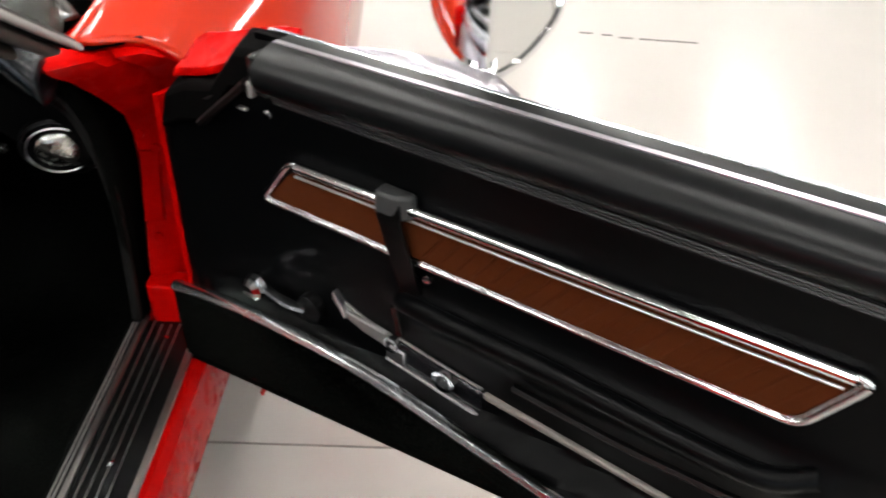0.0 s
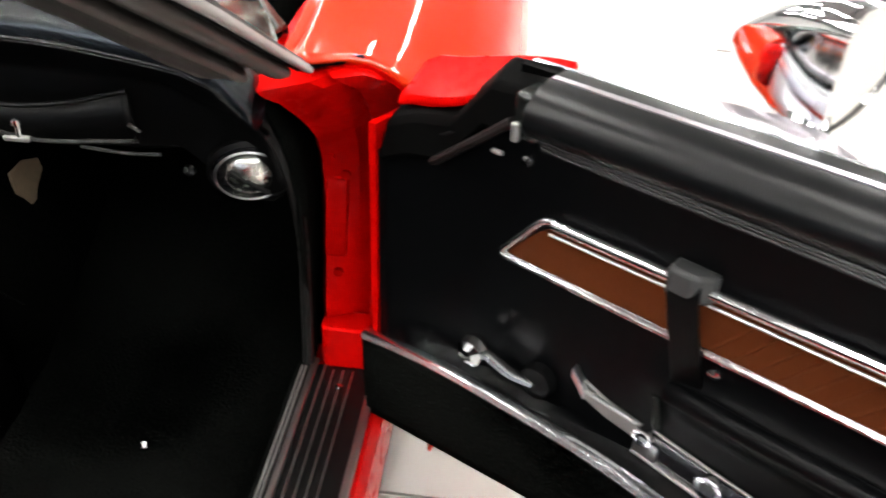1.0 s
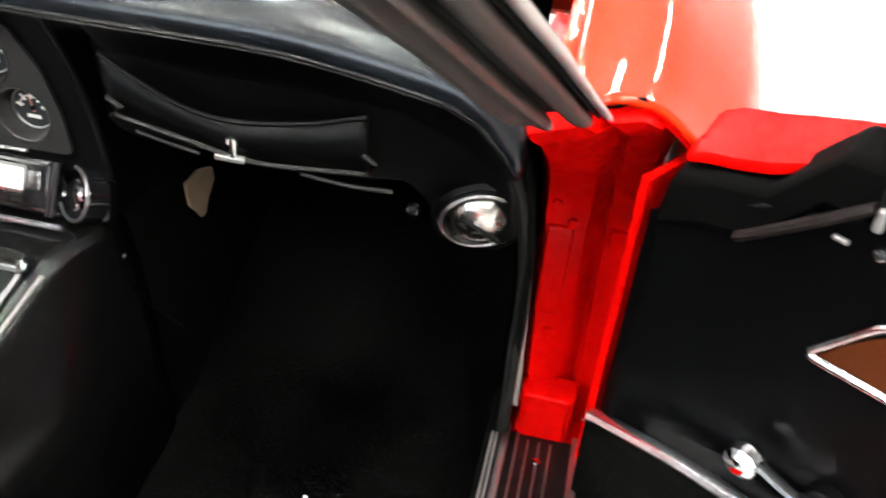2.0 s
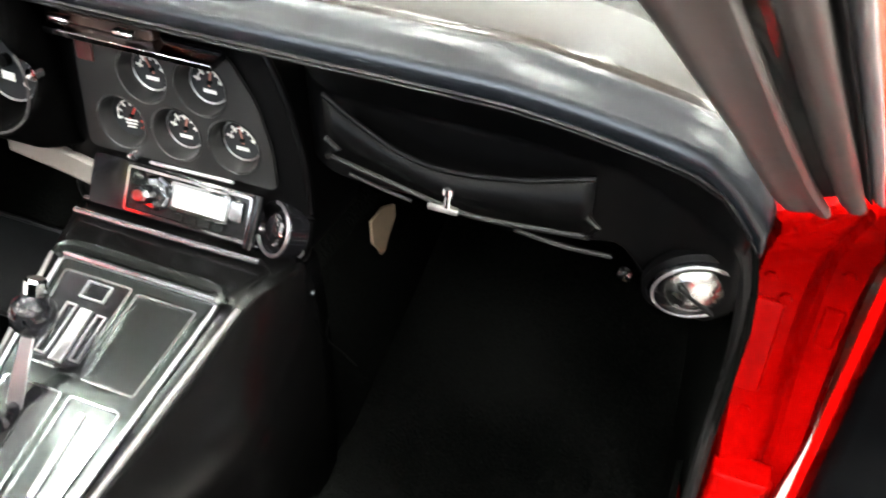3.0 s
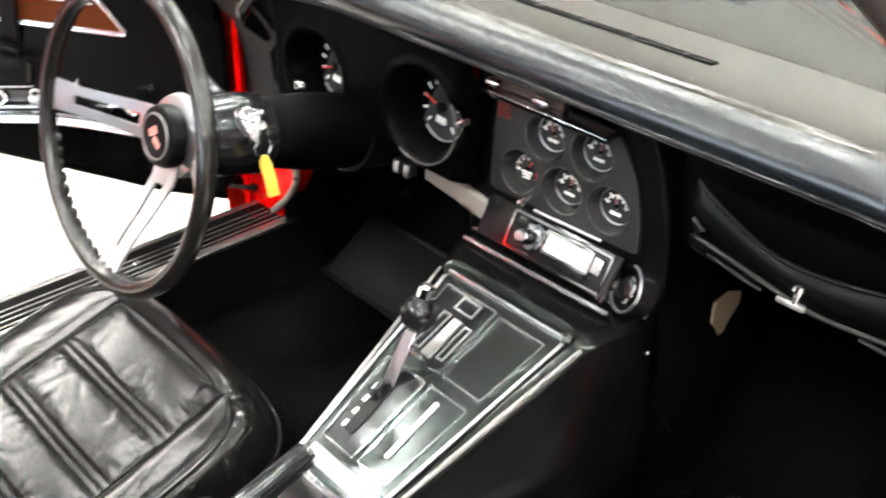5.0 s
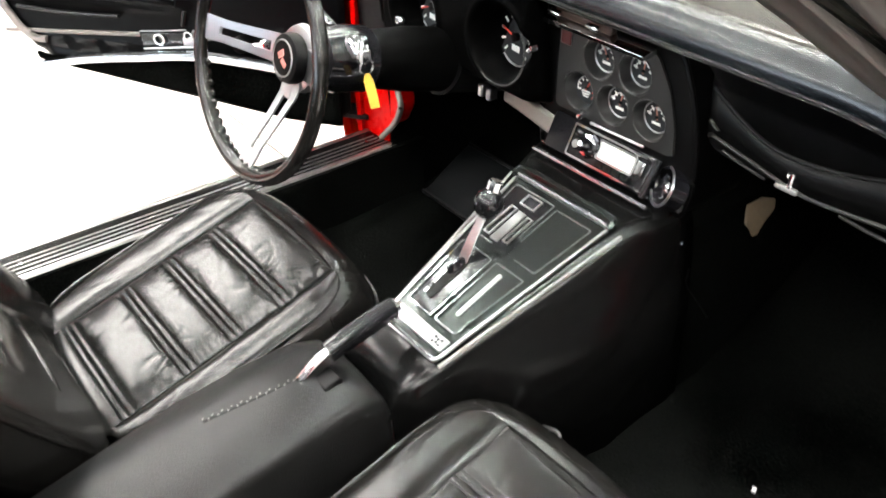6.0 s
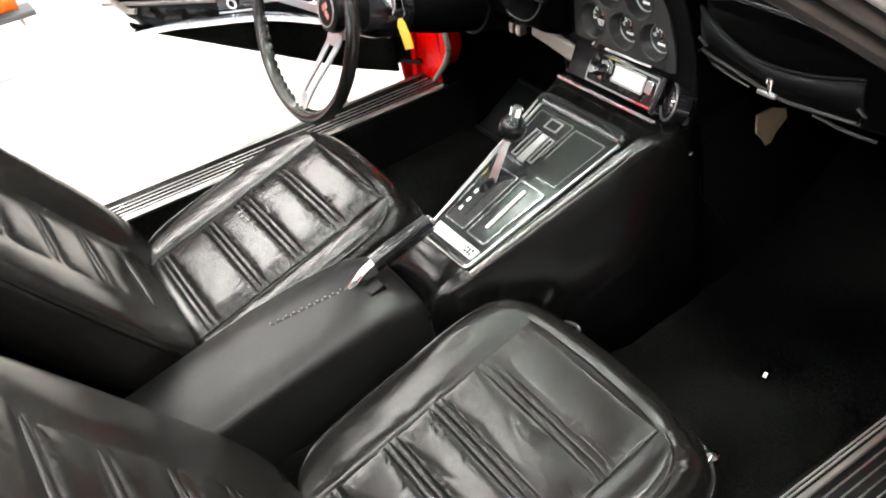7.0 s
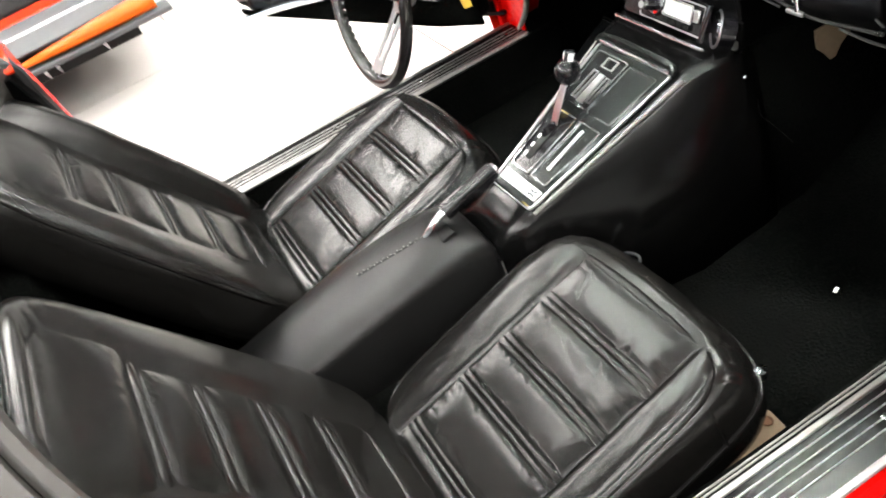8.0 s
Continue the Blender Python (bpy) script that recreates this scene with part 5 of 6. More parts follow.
for x, y, rim_pts, mat, label, sides in ((-0.024, 0.004, ((0.0215, 0.0), (0.0215, 0.007), (0.018, 0.012), (0.0115, 0.013)), CHROME, "faceted chrome knob collar", 9),
                                     (-0.024, 0.004, ((0.0115, 0.010), (0.0115, 0.026), (0.010, 0.034), (0.001, 0.035)), GLOSSBLACK, "black radio knob", 18),
                                     (-0.024, 0.004, ((0.0098, 0.033), (0.0098, 0.039), (0.007, 0.042), (0.001, 0.042)), CHROME, "chrome tip of the knob", 8),
                                     (-0.052, 0.016, ((0.009, 0.0), (0.009, 0.006), (0.006, 0.008), (0.001, 0.008)), PLATE, "small dark button", 14)):
    part("radio_knob", mb((lathe, list(rim_pts), RM @ Matrix.Translation((x, y, 0.005)), sides)), mat, radio, label, smooth=sides > 10)
SK = RM @ Matrix.Translation((0.132, 0.0, 0.002)) @ Matrix.Rotation(radians(-30), 4, "Y")
side = part("side_knob", mb((lathe, [(0.034, -0.02), (0.034, 0.004), (0.031, 0.007), (0.028, 0.003), (0.024, -0.004), (0.016, -0.004), (0.015, 0.006), (0.012, 0.008), (0.001, 0.008)], SK, 28)), GLOSSBLACK, dash, "dark round knob in a well beside the radio")
part("side_ring", mb((tube, [SK @ Vector((0.031 * cos(a), 0.031 * sin(a), 0.006)) for a in [radians(q) for q in range(-150, 91, 8)]], 0.0022, 6)), SATIN, side, "bright edge of the well")
part("side_crescent", mb((tube, [SK @ Vector((0.017 * cos(a), 0.017 * sin(a), 0.006)) for a in [radians(q) for q in range(-70, 91, 8)]], 0.0030, 6)), CHROME, side, "bright crescent of the knob")
part("radio_jamb", mb((tube, [RM @ Vector((0.103, -0.030, 0.010)), RM @ Vector((0.108, 0.034, 0.010))], 0.0065, 10)), GLOSSBLACK, radio, "black upright beside the display")
part("stack_strip", mb((box, (-0.003, -0.010, 0.618), (0.262, 0.006, 0.007))), CHROME, dash, "bright strip below the radio", bevel=0.002)
part("side_bolt", mb((lathe, [(0.008, 0), (0.008, 0.008), (0.003, 0.010)], frame_axes((0.160, 0.0, 0.622), (0, -1, 0), (0, 0, 1)), 6)), DULL, dash)

# bracket and wires below the passenger panel
part("loose_patch", mb((loft, [[(x, y, z) for x, y in ((xx, y0), (xx + 0.004, y0), (xx + 0.004, y1), (xx, y1))] for xx, z, y0, y1 in ((0.178, 0.580, 0.150, 0.19), (0.180, 0.565, 0.148, 0.225), (0.181, 0.545, 0.150, 0.228), (0.183, 0.528, 0.165, 0.20), (0.184, 0.512, 0.175, 0.188))])), BEIGE, dash, "bare beige patch beside the tunnel", bevel=0.001)
part("loose_wire", mb((tube, curve_pts([(0.186, 0.012, 0.520), (0.182, 0.020, 0.480), (0.190, 0.040, 0.448), (0.20, 0.07, 0.40)], 6), 0.0014, 6)), PLASTIC, dash, "thin loose wire under the dash")
part("loose_clip", mb((lathe, [(0.005, 0), (0.004, 0.003), (0.001, 0.004)], frame_axes((0.171, 0.004, 0.562), (0, 1, 0), (0, 0, 1)), 10)), CHROME, dash)
# pedals in the driver's footwell
part("pedal", mb((box, (-0.30, 0.24, 0.40), (0.10, 0.02, 0.06), Matrix.Rotation(-0.5, 4, "X"))), RUBBER, dash, "black brake pedal", bevel=0.006)

# ---------- the centre console ----------
console = thing("centre_console", (0, -0.45, 0.24), "black centre console with a metal shift plate and handbrake", "console")
SL = 0.40


def top_z(y):
    return 0.592 + SL * (y + 0.09)


def console_front():
    bm = bmesh.new()
    rows = []
    for y, xl, xr, zt, wl, wr in ((0.03, -0.150, 0.160, 0.612, 0.03, 0.15), (-0.01, -0.146, 0.155, 0.610, 0.03, 0.30), (-0.06, -0.130, 0.138, 0.603, 0.04, 0.55), (-0.085, -0.122, 0.130, 0.596, 0.045, 0.70), (-0.16, -0.108, 0.118, top_z(-0.16), 0.06, 1.0),
                              (-0.28, -0.088, 0.098, top_z(-0.28), 0.07, 0.95), (-0.40, -0.070, 0.080, top_z(-0.40), 0.075, 0.35), (-0.485, -0.066, 0.074, 0.440, 0.07, 0.1)):
        f = 0.235
        rows.append([(xl - wl - 0.02, y, f), (xl - wl * 0.5, y, f + (zt - f) * 0.35), (xl - 0.008, y, zt - 0.06), (xl - 0.002, y, zt - 0.012), (xl + 0.006, y, zt - 0.001), (xl + 0.02, y, zt), (0, y, zt),
                     (xr - 0.02, y, zt), (xr - 0.006, y, zt - 0.001), (xr + 0.002, y, zt - 0.012), (xr + 0.004 + 0.009 * wr, y, zt - 0.026), (xr + 0.006 + 0.025 * wr, y, zt - 0.052), (xr + 0.008 + 0.043 * wr, y, zt - 0.086), (xr + 0.010 + 0.057 * wr, y, zt - 0.130), (xr + 0.014 + 0.063 * wr, y, zt - 0.175), (xr + 0.020 + 0.066 * wr, y, f)])
    loft(bm, rows, closed=False)
    return bm


part("console_body", console_front(), CONSOLE, console, "black vinyl console body", thick=0.004, angle=50)
# Dull-metal lines drawn for the light that the console's edges catch.
for x0, x1 in ((-0.1195, -0.0675), (0.1275, 0.0775)):
    part("console_highlight", mb((tube, [(x0 + (x1 - x0) * k / 6, -0.09 - 0.31 * k / 6, top_z(-0.09 - 0.31 * k / 6) - 0.001) for k in range(7)], 0.0034, 8)), DULL, console, "bright line for the highlight on the console's edge")
PM = frame_axes((0.005, -0.092, 0.5945), (1, 0, 0), (0, -0.9285, -0.3714))
PM = PM @ Matrix.Diagonal((1, 1, -1, 1))  # x across, y back down the slope, z out of the plate
plate = part("shift_plate", mb((prism, round_poly([(-0.106, 0.0), (0.106, 0.0), (0.068, 0.335), (-0.068, 0.335)], 0.012), 0.0, 0.004, PM)), PLATE, console, "dark metal shift plate with bright edges", bevel=0.001)
part("plate_edge", mb((ring_outline, round_poly([(-0.106, 0.0), (0.106, 0.0), (0.068, 0.335), (-0.068, 0.335)], 0.012), 0.0050, 0.001, 0.0064, PM)), SATIN, plate, "bright edge line")
part("front_rim", mb((tube, curve_pts([PM @ Vector((-0.108, 0.006, 0.008)), PM @ Vector((-0.095, -0.008, 0.012)), PM @ Vector((0, -0.010, 0.012)), PM @ Vector((0.095, -0.008, 0.012)), PM @ Vector((0.108, 0.006, 0.008))], 5), 0.0075, 8)), PLATE, console, "raised front rim")
part("front_line", mb((tube, [(-0.128, -0.034, 0.616), (0.0, -0.036, 0.6175), (0.124, -0.036, 0.619)], 0.0038, 8)), BRIGHT, console, "bright strip below the radio")
part("rim_line", mb((tube, [PM @ Vector((-0.098, 0.002, 0.011)), PM @ Vector((0.100, 0.002, 0.011))], 0.0036, 6)), BRIGHT, console)


def tray(pts, name, label, lines=True, depth=0.0, mat=None):
    poly = round_poly(pts, 0.006)
    t = part(name, mb((prism, poly, 0.002, 0.0052, PM)), mat or GLOSSBLACK, plate, label)
    part("tray_edge", mb((ring_outline, poly, 0.0028, 0.003, 0.0084, PM)), CHROME, t)
    return t


tray([(-0.088, 0.018), (0.004, 0.018), (0.0, 0.132), (-0.075, 0.132)], "ashtray_lid", "dark ribbed lid")
tray([(0.010, 0.022), (0.088, 0.022), (0.075, 0.135), (0.008, 0.135)], "tray_lid", "dark smooth lid", mat=PLATE)
tray([(-0.073, 0.152), (0.0, 0.152), (0.0, 0.285), (-0.058, 0.285)], "shift_gate", "dark shift gate")
tray([(0.008, 0.152), (0.072, 0.152), (0.058, 0.285), (0.007, 0.285)], "slot_panel", "dark panel with a slot", mat=PLATE)
for x0, x1, y0, y1 in ((-0.052, -0.020, 0.024, 0.046), (-0.060, -0.046, 0.056, 0.120), (-0.018, -0.006, 0.06, 0.118)):
    part("lid_frame", mb((ring_outline, [(x0, y0), (x1, y0), (x1, y1), (x0, y1)], 0.0018, 0.004, 0.0085, PM)), SATIN, plate)
part("lid_bar", mb((prism, [(-0.040, 0.058), (-0.024, 0.058), (-0.024, 0.124), (-0.040, 0.124)], 0.004, 0.009, PM)), SATIN, plate, bevel=0.001)
part("slot", mb((prism, round_poly([(0.028, 0.165), (0.036, 0.165), (0.036, 0.258), (0.028, 0.258)], 0.003), 0.004, 0.0075, PM)), SATIN, plate)
part("slider_slot", mb((prism, round_poly([(-0.050, 0.170), (-0.030, 0.170), (-0.026, 0.262), (-0.042, 0.262)], 0.006), 0.004, 0.0068, PM)), RUBBER, plate, "dark shift slot")
for k in range(4):
    part("shift_mark", mb((prism, [(-0.0545 + 0.002 * k, 0.19 + 0.02 * k), (-0.0495 + 0.002 * k, 0.19 + 0.02 * k), (-0.0495 + 0.002 * k, 0.199 + 0.02 * k), (-0.0545 + 0.002 * k, 0.199 + 0.02 * k)], 0.005, 0.0068, PM)), INK, plate)
name_plate = part("name_plate", mb((prism, round_poly([(-0.058, 0.296), (0.062, 0.296), (0.060, 0.318), (-0.056, 0.318)], 0.003), 0.003, 0.0075, PM)), SATIN, plate, "bright plate with a small checked emblem", bevel=0.001)
for k in range(6):
    cx, cy = 0.037 + 0.007 * (k % 3), 0.303 + 0.007 * (k // 3) + 0.0015 * (k % 2)
    part("emblem_square", mb((box, tuple(PM @ Vector((cx, cy, 0.0078))), (0.005, 0.005, 0.0012), PM @ Matrix.Rotation(0.78, 4, "Z"))), DIAL, name_plate)
part("plate_groove", mb((tube, [PM @ Vector((-0.060, 0.331, 0.006)), PM @ Vector((0.060, 0.331, 0.006))], 0.003, 6)), CHROME, plate)

# shift lever
lever = part("shift_lever", mb((loft, [[(x + dx, y, z + dz) for dx, dz in ((-w, -0.002), (w, -0.002), (w, 0.003), (-w, 0.003))] for x, y, z, w in ((-0.036, -0.268, 0.525, 0.010), (-0.038, -0.246, 0.560, 0.0095), (-0.039, -0.222, 0.596, 0.008))])), SATIN, console, "flat bright shift lever with a black ball", bevel=0.002)
KM = frame_axes((-0.040, -0.209, 0.615), (1, 0, 0), (0, 0.93, -0.36))
part("shift_knob", mb((lathe, [(0.001, -0.026), (0.012, -0.023), (0.021, -0.014), (0.0245, 0.0), (0.021, 0.013), (0.014, 0.020), (0.001, 0.021)], KM, 24)), GLOSSBLACK, lever, "glossy black ball knob")
part("knob_button", mb((lathe, [(0.011, 0.012), (0.011, 0.036), (0.009, 0.039), (0.001, 0.039)], KM, 8)), CHROME, lever, "chrome release button", smooth=False)
part("lever_boot", mb((lathe, [(0.028, 0.0), (0.026, 0.006), (0.015, 0.014), (0.011, 0.02)], PM @ Matrix.Translation((-0.041, 0.195, 0.005)) @ Matrix.Diagonal((0.4, 0.7, 0.7, 1)), 18)), GLOSSBLACK, lever)


# rear part with a zipped vinyl cover
def console_rear():
    bm = bmesh.new()
    rows = []
    for y, xl, xr, zt in ((-0.488, -0.10, 0.072, 0.438), (-0.498, -0.11, 0.073, 0.452), (-0.54, -0.118, 0.073, 0.462), (-0.62, -0.122, 0.073, 0.458), (-0.72, -0.124, 0.073, 0.446), (-0.84, -0.124, 0.073, 0.422), (-0.95, -0.124, 0.073, 0.398), (-1.03, -0.124, 0.073, 0.385)):
        hump = 0.016 * math.exp(-(((y + 0.54) / 0.07) ** 2))
        rows.append([(xl - 0.02, y, 0.235), (xl - 0.006, y, zt - 0.05), (xl, y, zt - 0.014), (xl + 0.012, y, zt - 0.002), (-0.055, y, zt + 0.004 + hump), (0.0, y, zt + 0.004 + hump), (xr - 0.010, y, zt + 0.002 + 0.5 * hump), (xr - 0.001, y, zt - 0.003 + 0.3 * hump), (xr + 0.004, y, zt - 0.016), (xr + 0.012, y, zt - 0.1), (xr + 0.02, y, 0.235)])
    loft(bm, rows, closed=False)
    return bm


part("rear_cover", console_rear(), COVERVINYL, console, "black leather-look console cover", thick=0.004, angle=50)
part("cover_front", mb((box, (-0.02, -0.4865, 0.34), (0.17, 0.004, 0.19))), VINYL, console)
zipline = [(-0.020 + 0.21 * (y + 0.575), y, 0.474 - 0.16 * (-0.575 - y)) for y in [-0.575 - 0.0135 * k for k in range(11)]]
zipper = part("zipper", mb((tube, [(x, y, z + 0.001) for x, y, z in zipline], 0.0045, 6, False, 0.5)), RUBBER, console, "black zip along the cover")
for k, (x, y, z) in enumerate(curve_pts(zipline, 2)):
    part("zip_tooth", mb((box, (x + (0.002 if k % 2 else -0.002), y, z + 0.0025), (0.003, 0.0022, 0.0012))), DULL, zipper)
for x in (0.0745, ):
    part("console_screw", mb((lathe, [(0.007, 0), (0.006, 0.004), (0.001, 0.005)], frame_axes((x, -0.49, 0.418), (0, -1, 0), (0, 0, 1)) @ Matrix.Rotation(pi, 4, "X"), 12)), CHROME, console, "bright screw head")

# handbrake
brake = part("handbrake", mb((tube, curve_pts([(-0.020, -0.585, 0.462), (-0.016, -0.565, 0.482), (-0.014, -0.545, 0.498), (-0.013, -0.52, 0.508)], 4), 0.0085, 10, False, 0.7)), CHROME, console, "handbrake with a black grip and chrome shank")
part("grip", mb((tube, curve_pts([(-0.012, -0.528, 0.503), (-0.011, -0.50, 0.512), (-0.011, -0.46, 0.520), (-0.012, -0.425, 0.527), (-0.012, -0.415, 0.528)], 5), 0.0155, 12, False, 1.15)), GLOSSBLACK, brake, "ribbed black grip")
for k in range(5):
    y = -0.515 + 0.02 * k
    part("grip_bump", mb((box, (-0.012, y, 0.508 + 0.20 * (y + 0.515) - 0.012), (0.018, 0.010, 0.012))), GLOSSBLACK, brake, bevel=0.004)
part("grip_cap", mb((lathe, [(0.0135, 0), (0.0135, 0.006), (0.008, 0.009), (0.001, 0.009)], frame_axes((-0.012, -0.414, 0.528), (1, 0, 0), (0, -0.2, 1)) @ Matrix.Rotation(pi, 4, "X"), 12)), CHROME, brake)
part("brake_bracket", mb((box, (0.012, -0.545, 0.478), (0.035, 0.03, 0.012), Matrix.Rotation(0.3, 4, "X"))), PLASTIC, console, bevel=0.003)


# ---------- steering wheel ----------
HUB = Vector((-0.362, -0.336, 0.780))
AX = Vector((0, -0.966, 0.259)).normalized()  # towards the driver
WM = frame_axes(HUB, (1, 0, 0), Vector((0, 0.259, 0.966)))
wheel_t = thing("steering_wheel", HUB, "black-rimmed steering wheel with slotted metal spokes", "steering wheel")
R_W = 0.187
RIM = WM @ Matrix.Translation((0, 0, 0.082))
rim = part("rim", mb((tube, [RIM @ Vector((R_W * cos(a), R_W * sin(a), 0.0)) for a in [2 * pi * k / 64 for k in range(64)]], 0.0118, 14, True)), RIMSKIN, wheel_t, "black rim with finger grips")
for k in range(26):
    a = radians(200 + 140 * k / 25)
    part("finger_bump", mb((lathe, [(0.001, -0.007), (0.007, -0.005), (0.0088, 0), (0.007, 0.005), (0.001, 0.007)], RIM @ Matrix.Translation(((R_W - 0.007) * cos(a), (R_W - 0.007) * sin(a), -0.006)), 8)), RIMSKIN, rim)


def spoke(deg):
    a = radians(deg)
    m = WM @ Matrix.Rotation(a, 4, "Z")
    bm = bmesh.new()
    pts = [(0.03, 0.026, 0.010), (0.06, 0.024, 0.016), (0.10, 0.021, 0.038), (0.14, 0.019, 0.062), (0.178, 0.021, 0.081)]
    for lo, hi in ((-1.0, -0.36), (0.36, 1.0)):
        loft(bm, [[m @ Vector((x, w * lo, z)), m @ Vector((x, w * hi, z)), m @ Vector((x, w * hi, z - 0.004)), m @ Vector((x, w * lo, z - 0.004))] for x, w, z in pts])
    for x0, x1, z0, z1 in ((0.03, 0.065, 0.010, 0.018), (0.150, 0.178, 0.067, 0.081)):
        loft(bm, [[m @ Vector((x, -0.009, z)), m @ Vector((x, 0.009, z)), m @ Vector((x, 0.009, z - 0.004)), m @ Vector((x, -0.009, z - 0.004))] for x, z in ((x0, z0), (x1, z1))])
    part("spoke", bm, SATIN, wheel_t, "slotted brushed metal spoke", angle=20)


for deg in (0, 180, 270):
    spoke(deg)
horn = part("horn_button", mb((lathe, [(0.040, 0.004), (0.041, 0.022), (0.038, 0.030), (0.030, 0.033), (0.001, 0.034)], WM, 28)), PLASTIC, wheel_t, "black horn button with a small emblem")
part("emblem", mb((box, tuple(WM @ Vector((-0.004, 0.006, 0.0345))), (0.018, 0.010, 0.001), WM @ Matrix.Rotation(0.6, 4, "Z")), (box, tuple(WM @ Vector((0.006, -0.006, 0.0345))), (0.016, 0.009, 0.001), WM @ Matrix.Rotation(-0.5, 4, "Z"))), shade("emblem_paint", (0.5, 0.2, 0.17), 0.4), horn)
part("horn_ring", mb((tube, [WM @ Vector((0.029 * cos(radians(q)), 0.029 * sin(radians(q)), 0.0335)) for q in range(0, 360, 12)], 0.0014, 6, True)), DULL, horn, "thin ring round the emblem")
part("hub_plate", mb((lathe, [(0.055, -0.004), (0.052, 0.006), (0.04, 0.010), (0.03, 0.010)], WM, 28)), SATIN, wheel_t)

column = thing("steering_column", HUB - AX * 0.3, "black steering column with a chrome ignition lock", "steering column")
CM = frame_axes(HUB, (1, 0, 0), Vector((0, 0.259, 0.966)))
part("shroud", mb((lathe, [(0.030, -0.02), (0.048, -0.03), (0.056, -0.06), (0.056, -0.115), (0.050, -0.125), (0.040, -0.126)], CM, 28)), GLOSSBLACK, column, "glossy black column shroud")
part("column_tube", mb((lathe, [(0.046, -0.12), (0.049, -0.13), (0.056, -0.20), (0.058, -0.30), (0.058, -0.55)], CM, 28)), MATT, column, "matt black column tube")
part("column_cover", mb((lathe, [(0.055, -0.285), (0.064, -0.288), (0.064, -0.295), (0.060, -0.30), (0.060, -0.5)], CM, 24)), PLASTIC, column, "black collar where the column meets the dash")
LK = CM @ Matrix.Translation((0.045, 0.034, -0.068)) @ Matrix.Rotation(radians(75), 4, "Y")
lock = part("ignition_lock", mb((lathe, [(0.021, 0.0), (0.021, 0.018), (0.018, 0.026), (0.016, 0.044), (0.012, 0.048), (0.001, 0.048)], LK, 20)), CHROME, column, "chrome ignition lock")
part("lock_ear", mb((box, tuple(LK @ Vector((0, 0.012, 0.036))), (0.012, 0.03, 0.016), LK)), CHROME, lock, bevel=0.004)
part("turn_lever", mb((tube, curve_pts([CM @ Vector((-0.05, 0.01, -0.14)), CM @ Vector((-0.10, 0.03, -0.12)), CM @ Vector((-0.15, 0.05, -0.11))], 4), 0.006, 8)), CHROME, column)
part("hazard_knob", mb((box, tuple(CM @ Vector((-0.02, 0.062, -0.20))), (0.02, 0.014, 0.010), CM)), CHROME, column, bevel=0.004)

keys = thing("key_ring", LK @ Vector((0.0, 0.0, 0.05)), "car key with a yellow paper tag hanging from the lock", "key")
kp = LK @ Vector((0.0, 0.0, 0.052))
part("key", mb((box, tuple(kp), (0.012, 0.016, 0.022))), CHROME, keys, bevel=0.002)
part("ring", mb((tube, [kp + Vector((0.002, 0.012 * cos(a), -0.018 + 0.012 * sin(a))) for a in [2 * pi * k / 20 for k in range(20)]], 0.0012, 6, True)), CHROME, keys)
part("key_tag", mb((loft, [[kp + Vector((dx + e, y0 + w * r, z)) for dx, w in ((0.0, -1), (0.004, 1), (0.0055, 1), (0.0015, -1))] for z, r, e, y0 in ((-0.028, 0.003, 0.0, 0.0), (-0.040, 0.0075, 0.001, 0.001), (-0.062, 0.008, 0.005, 0.004), (-0.088, 0.0078, 0.006, 0.008))])), YELLOW, keys, "yellow tag", bevel=0.0005)


# ---------- seats ----------
def super_outline(a, w, l, p):
    """A point of a rounded oblong w to each side and l long, its front bowed a little."""
    x = math.copysign(abs(cos(a)) ** p, cos(a)) * w
    y = math.copysign(abs(sin(a)) ** p, sin(a)) * l / 2
    return x, y


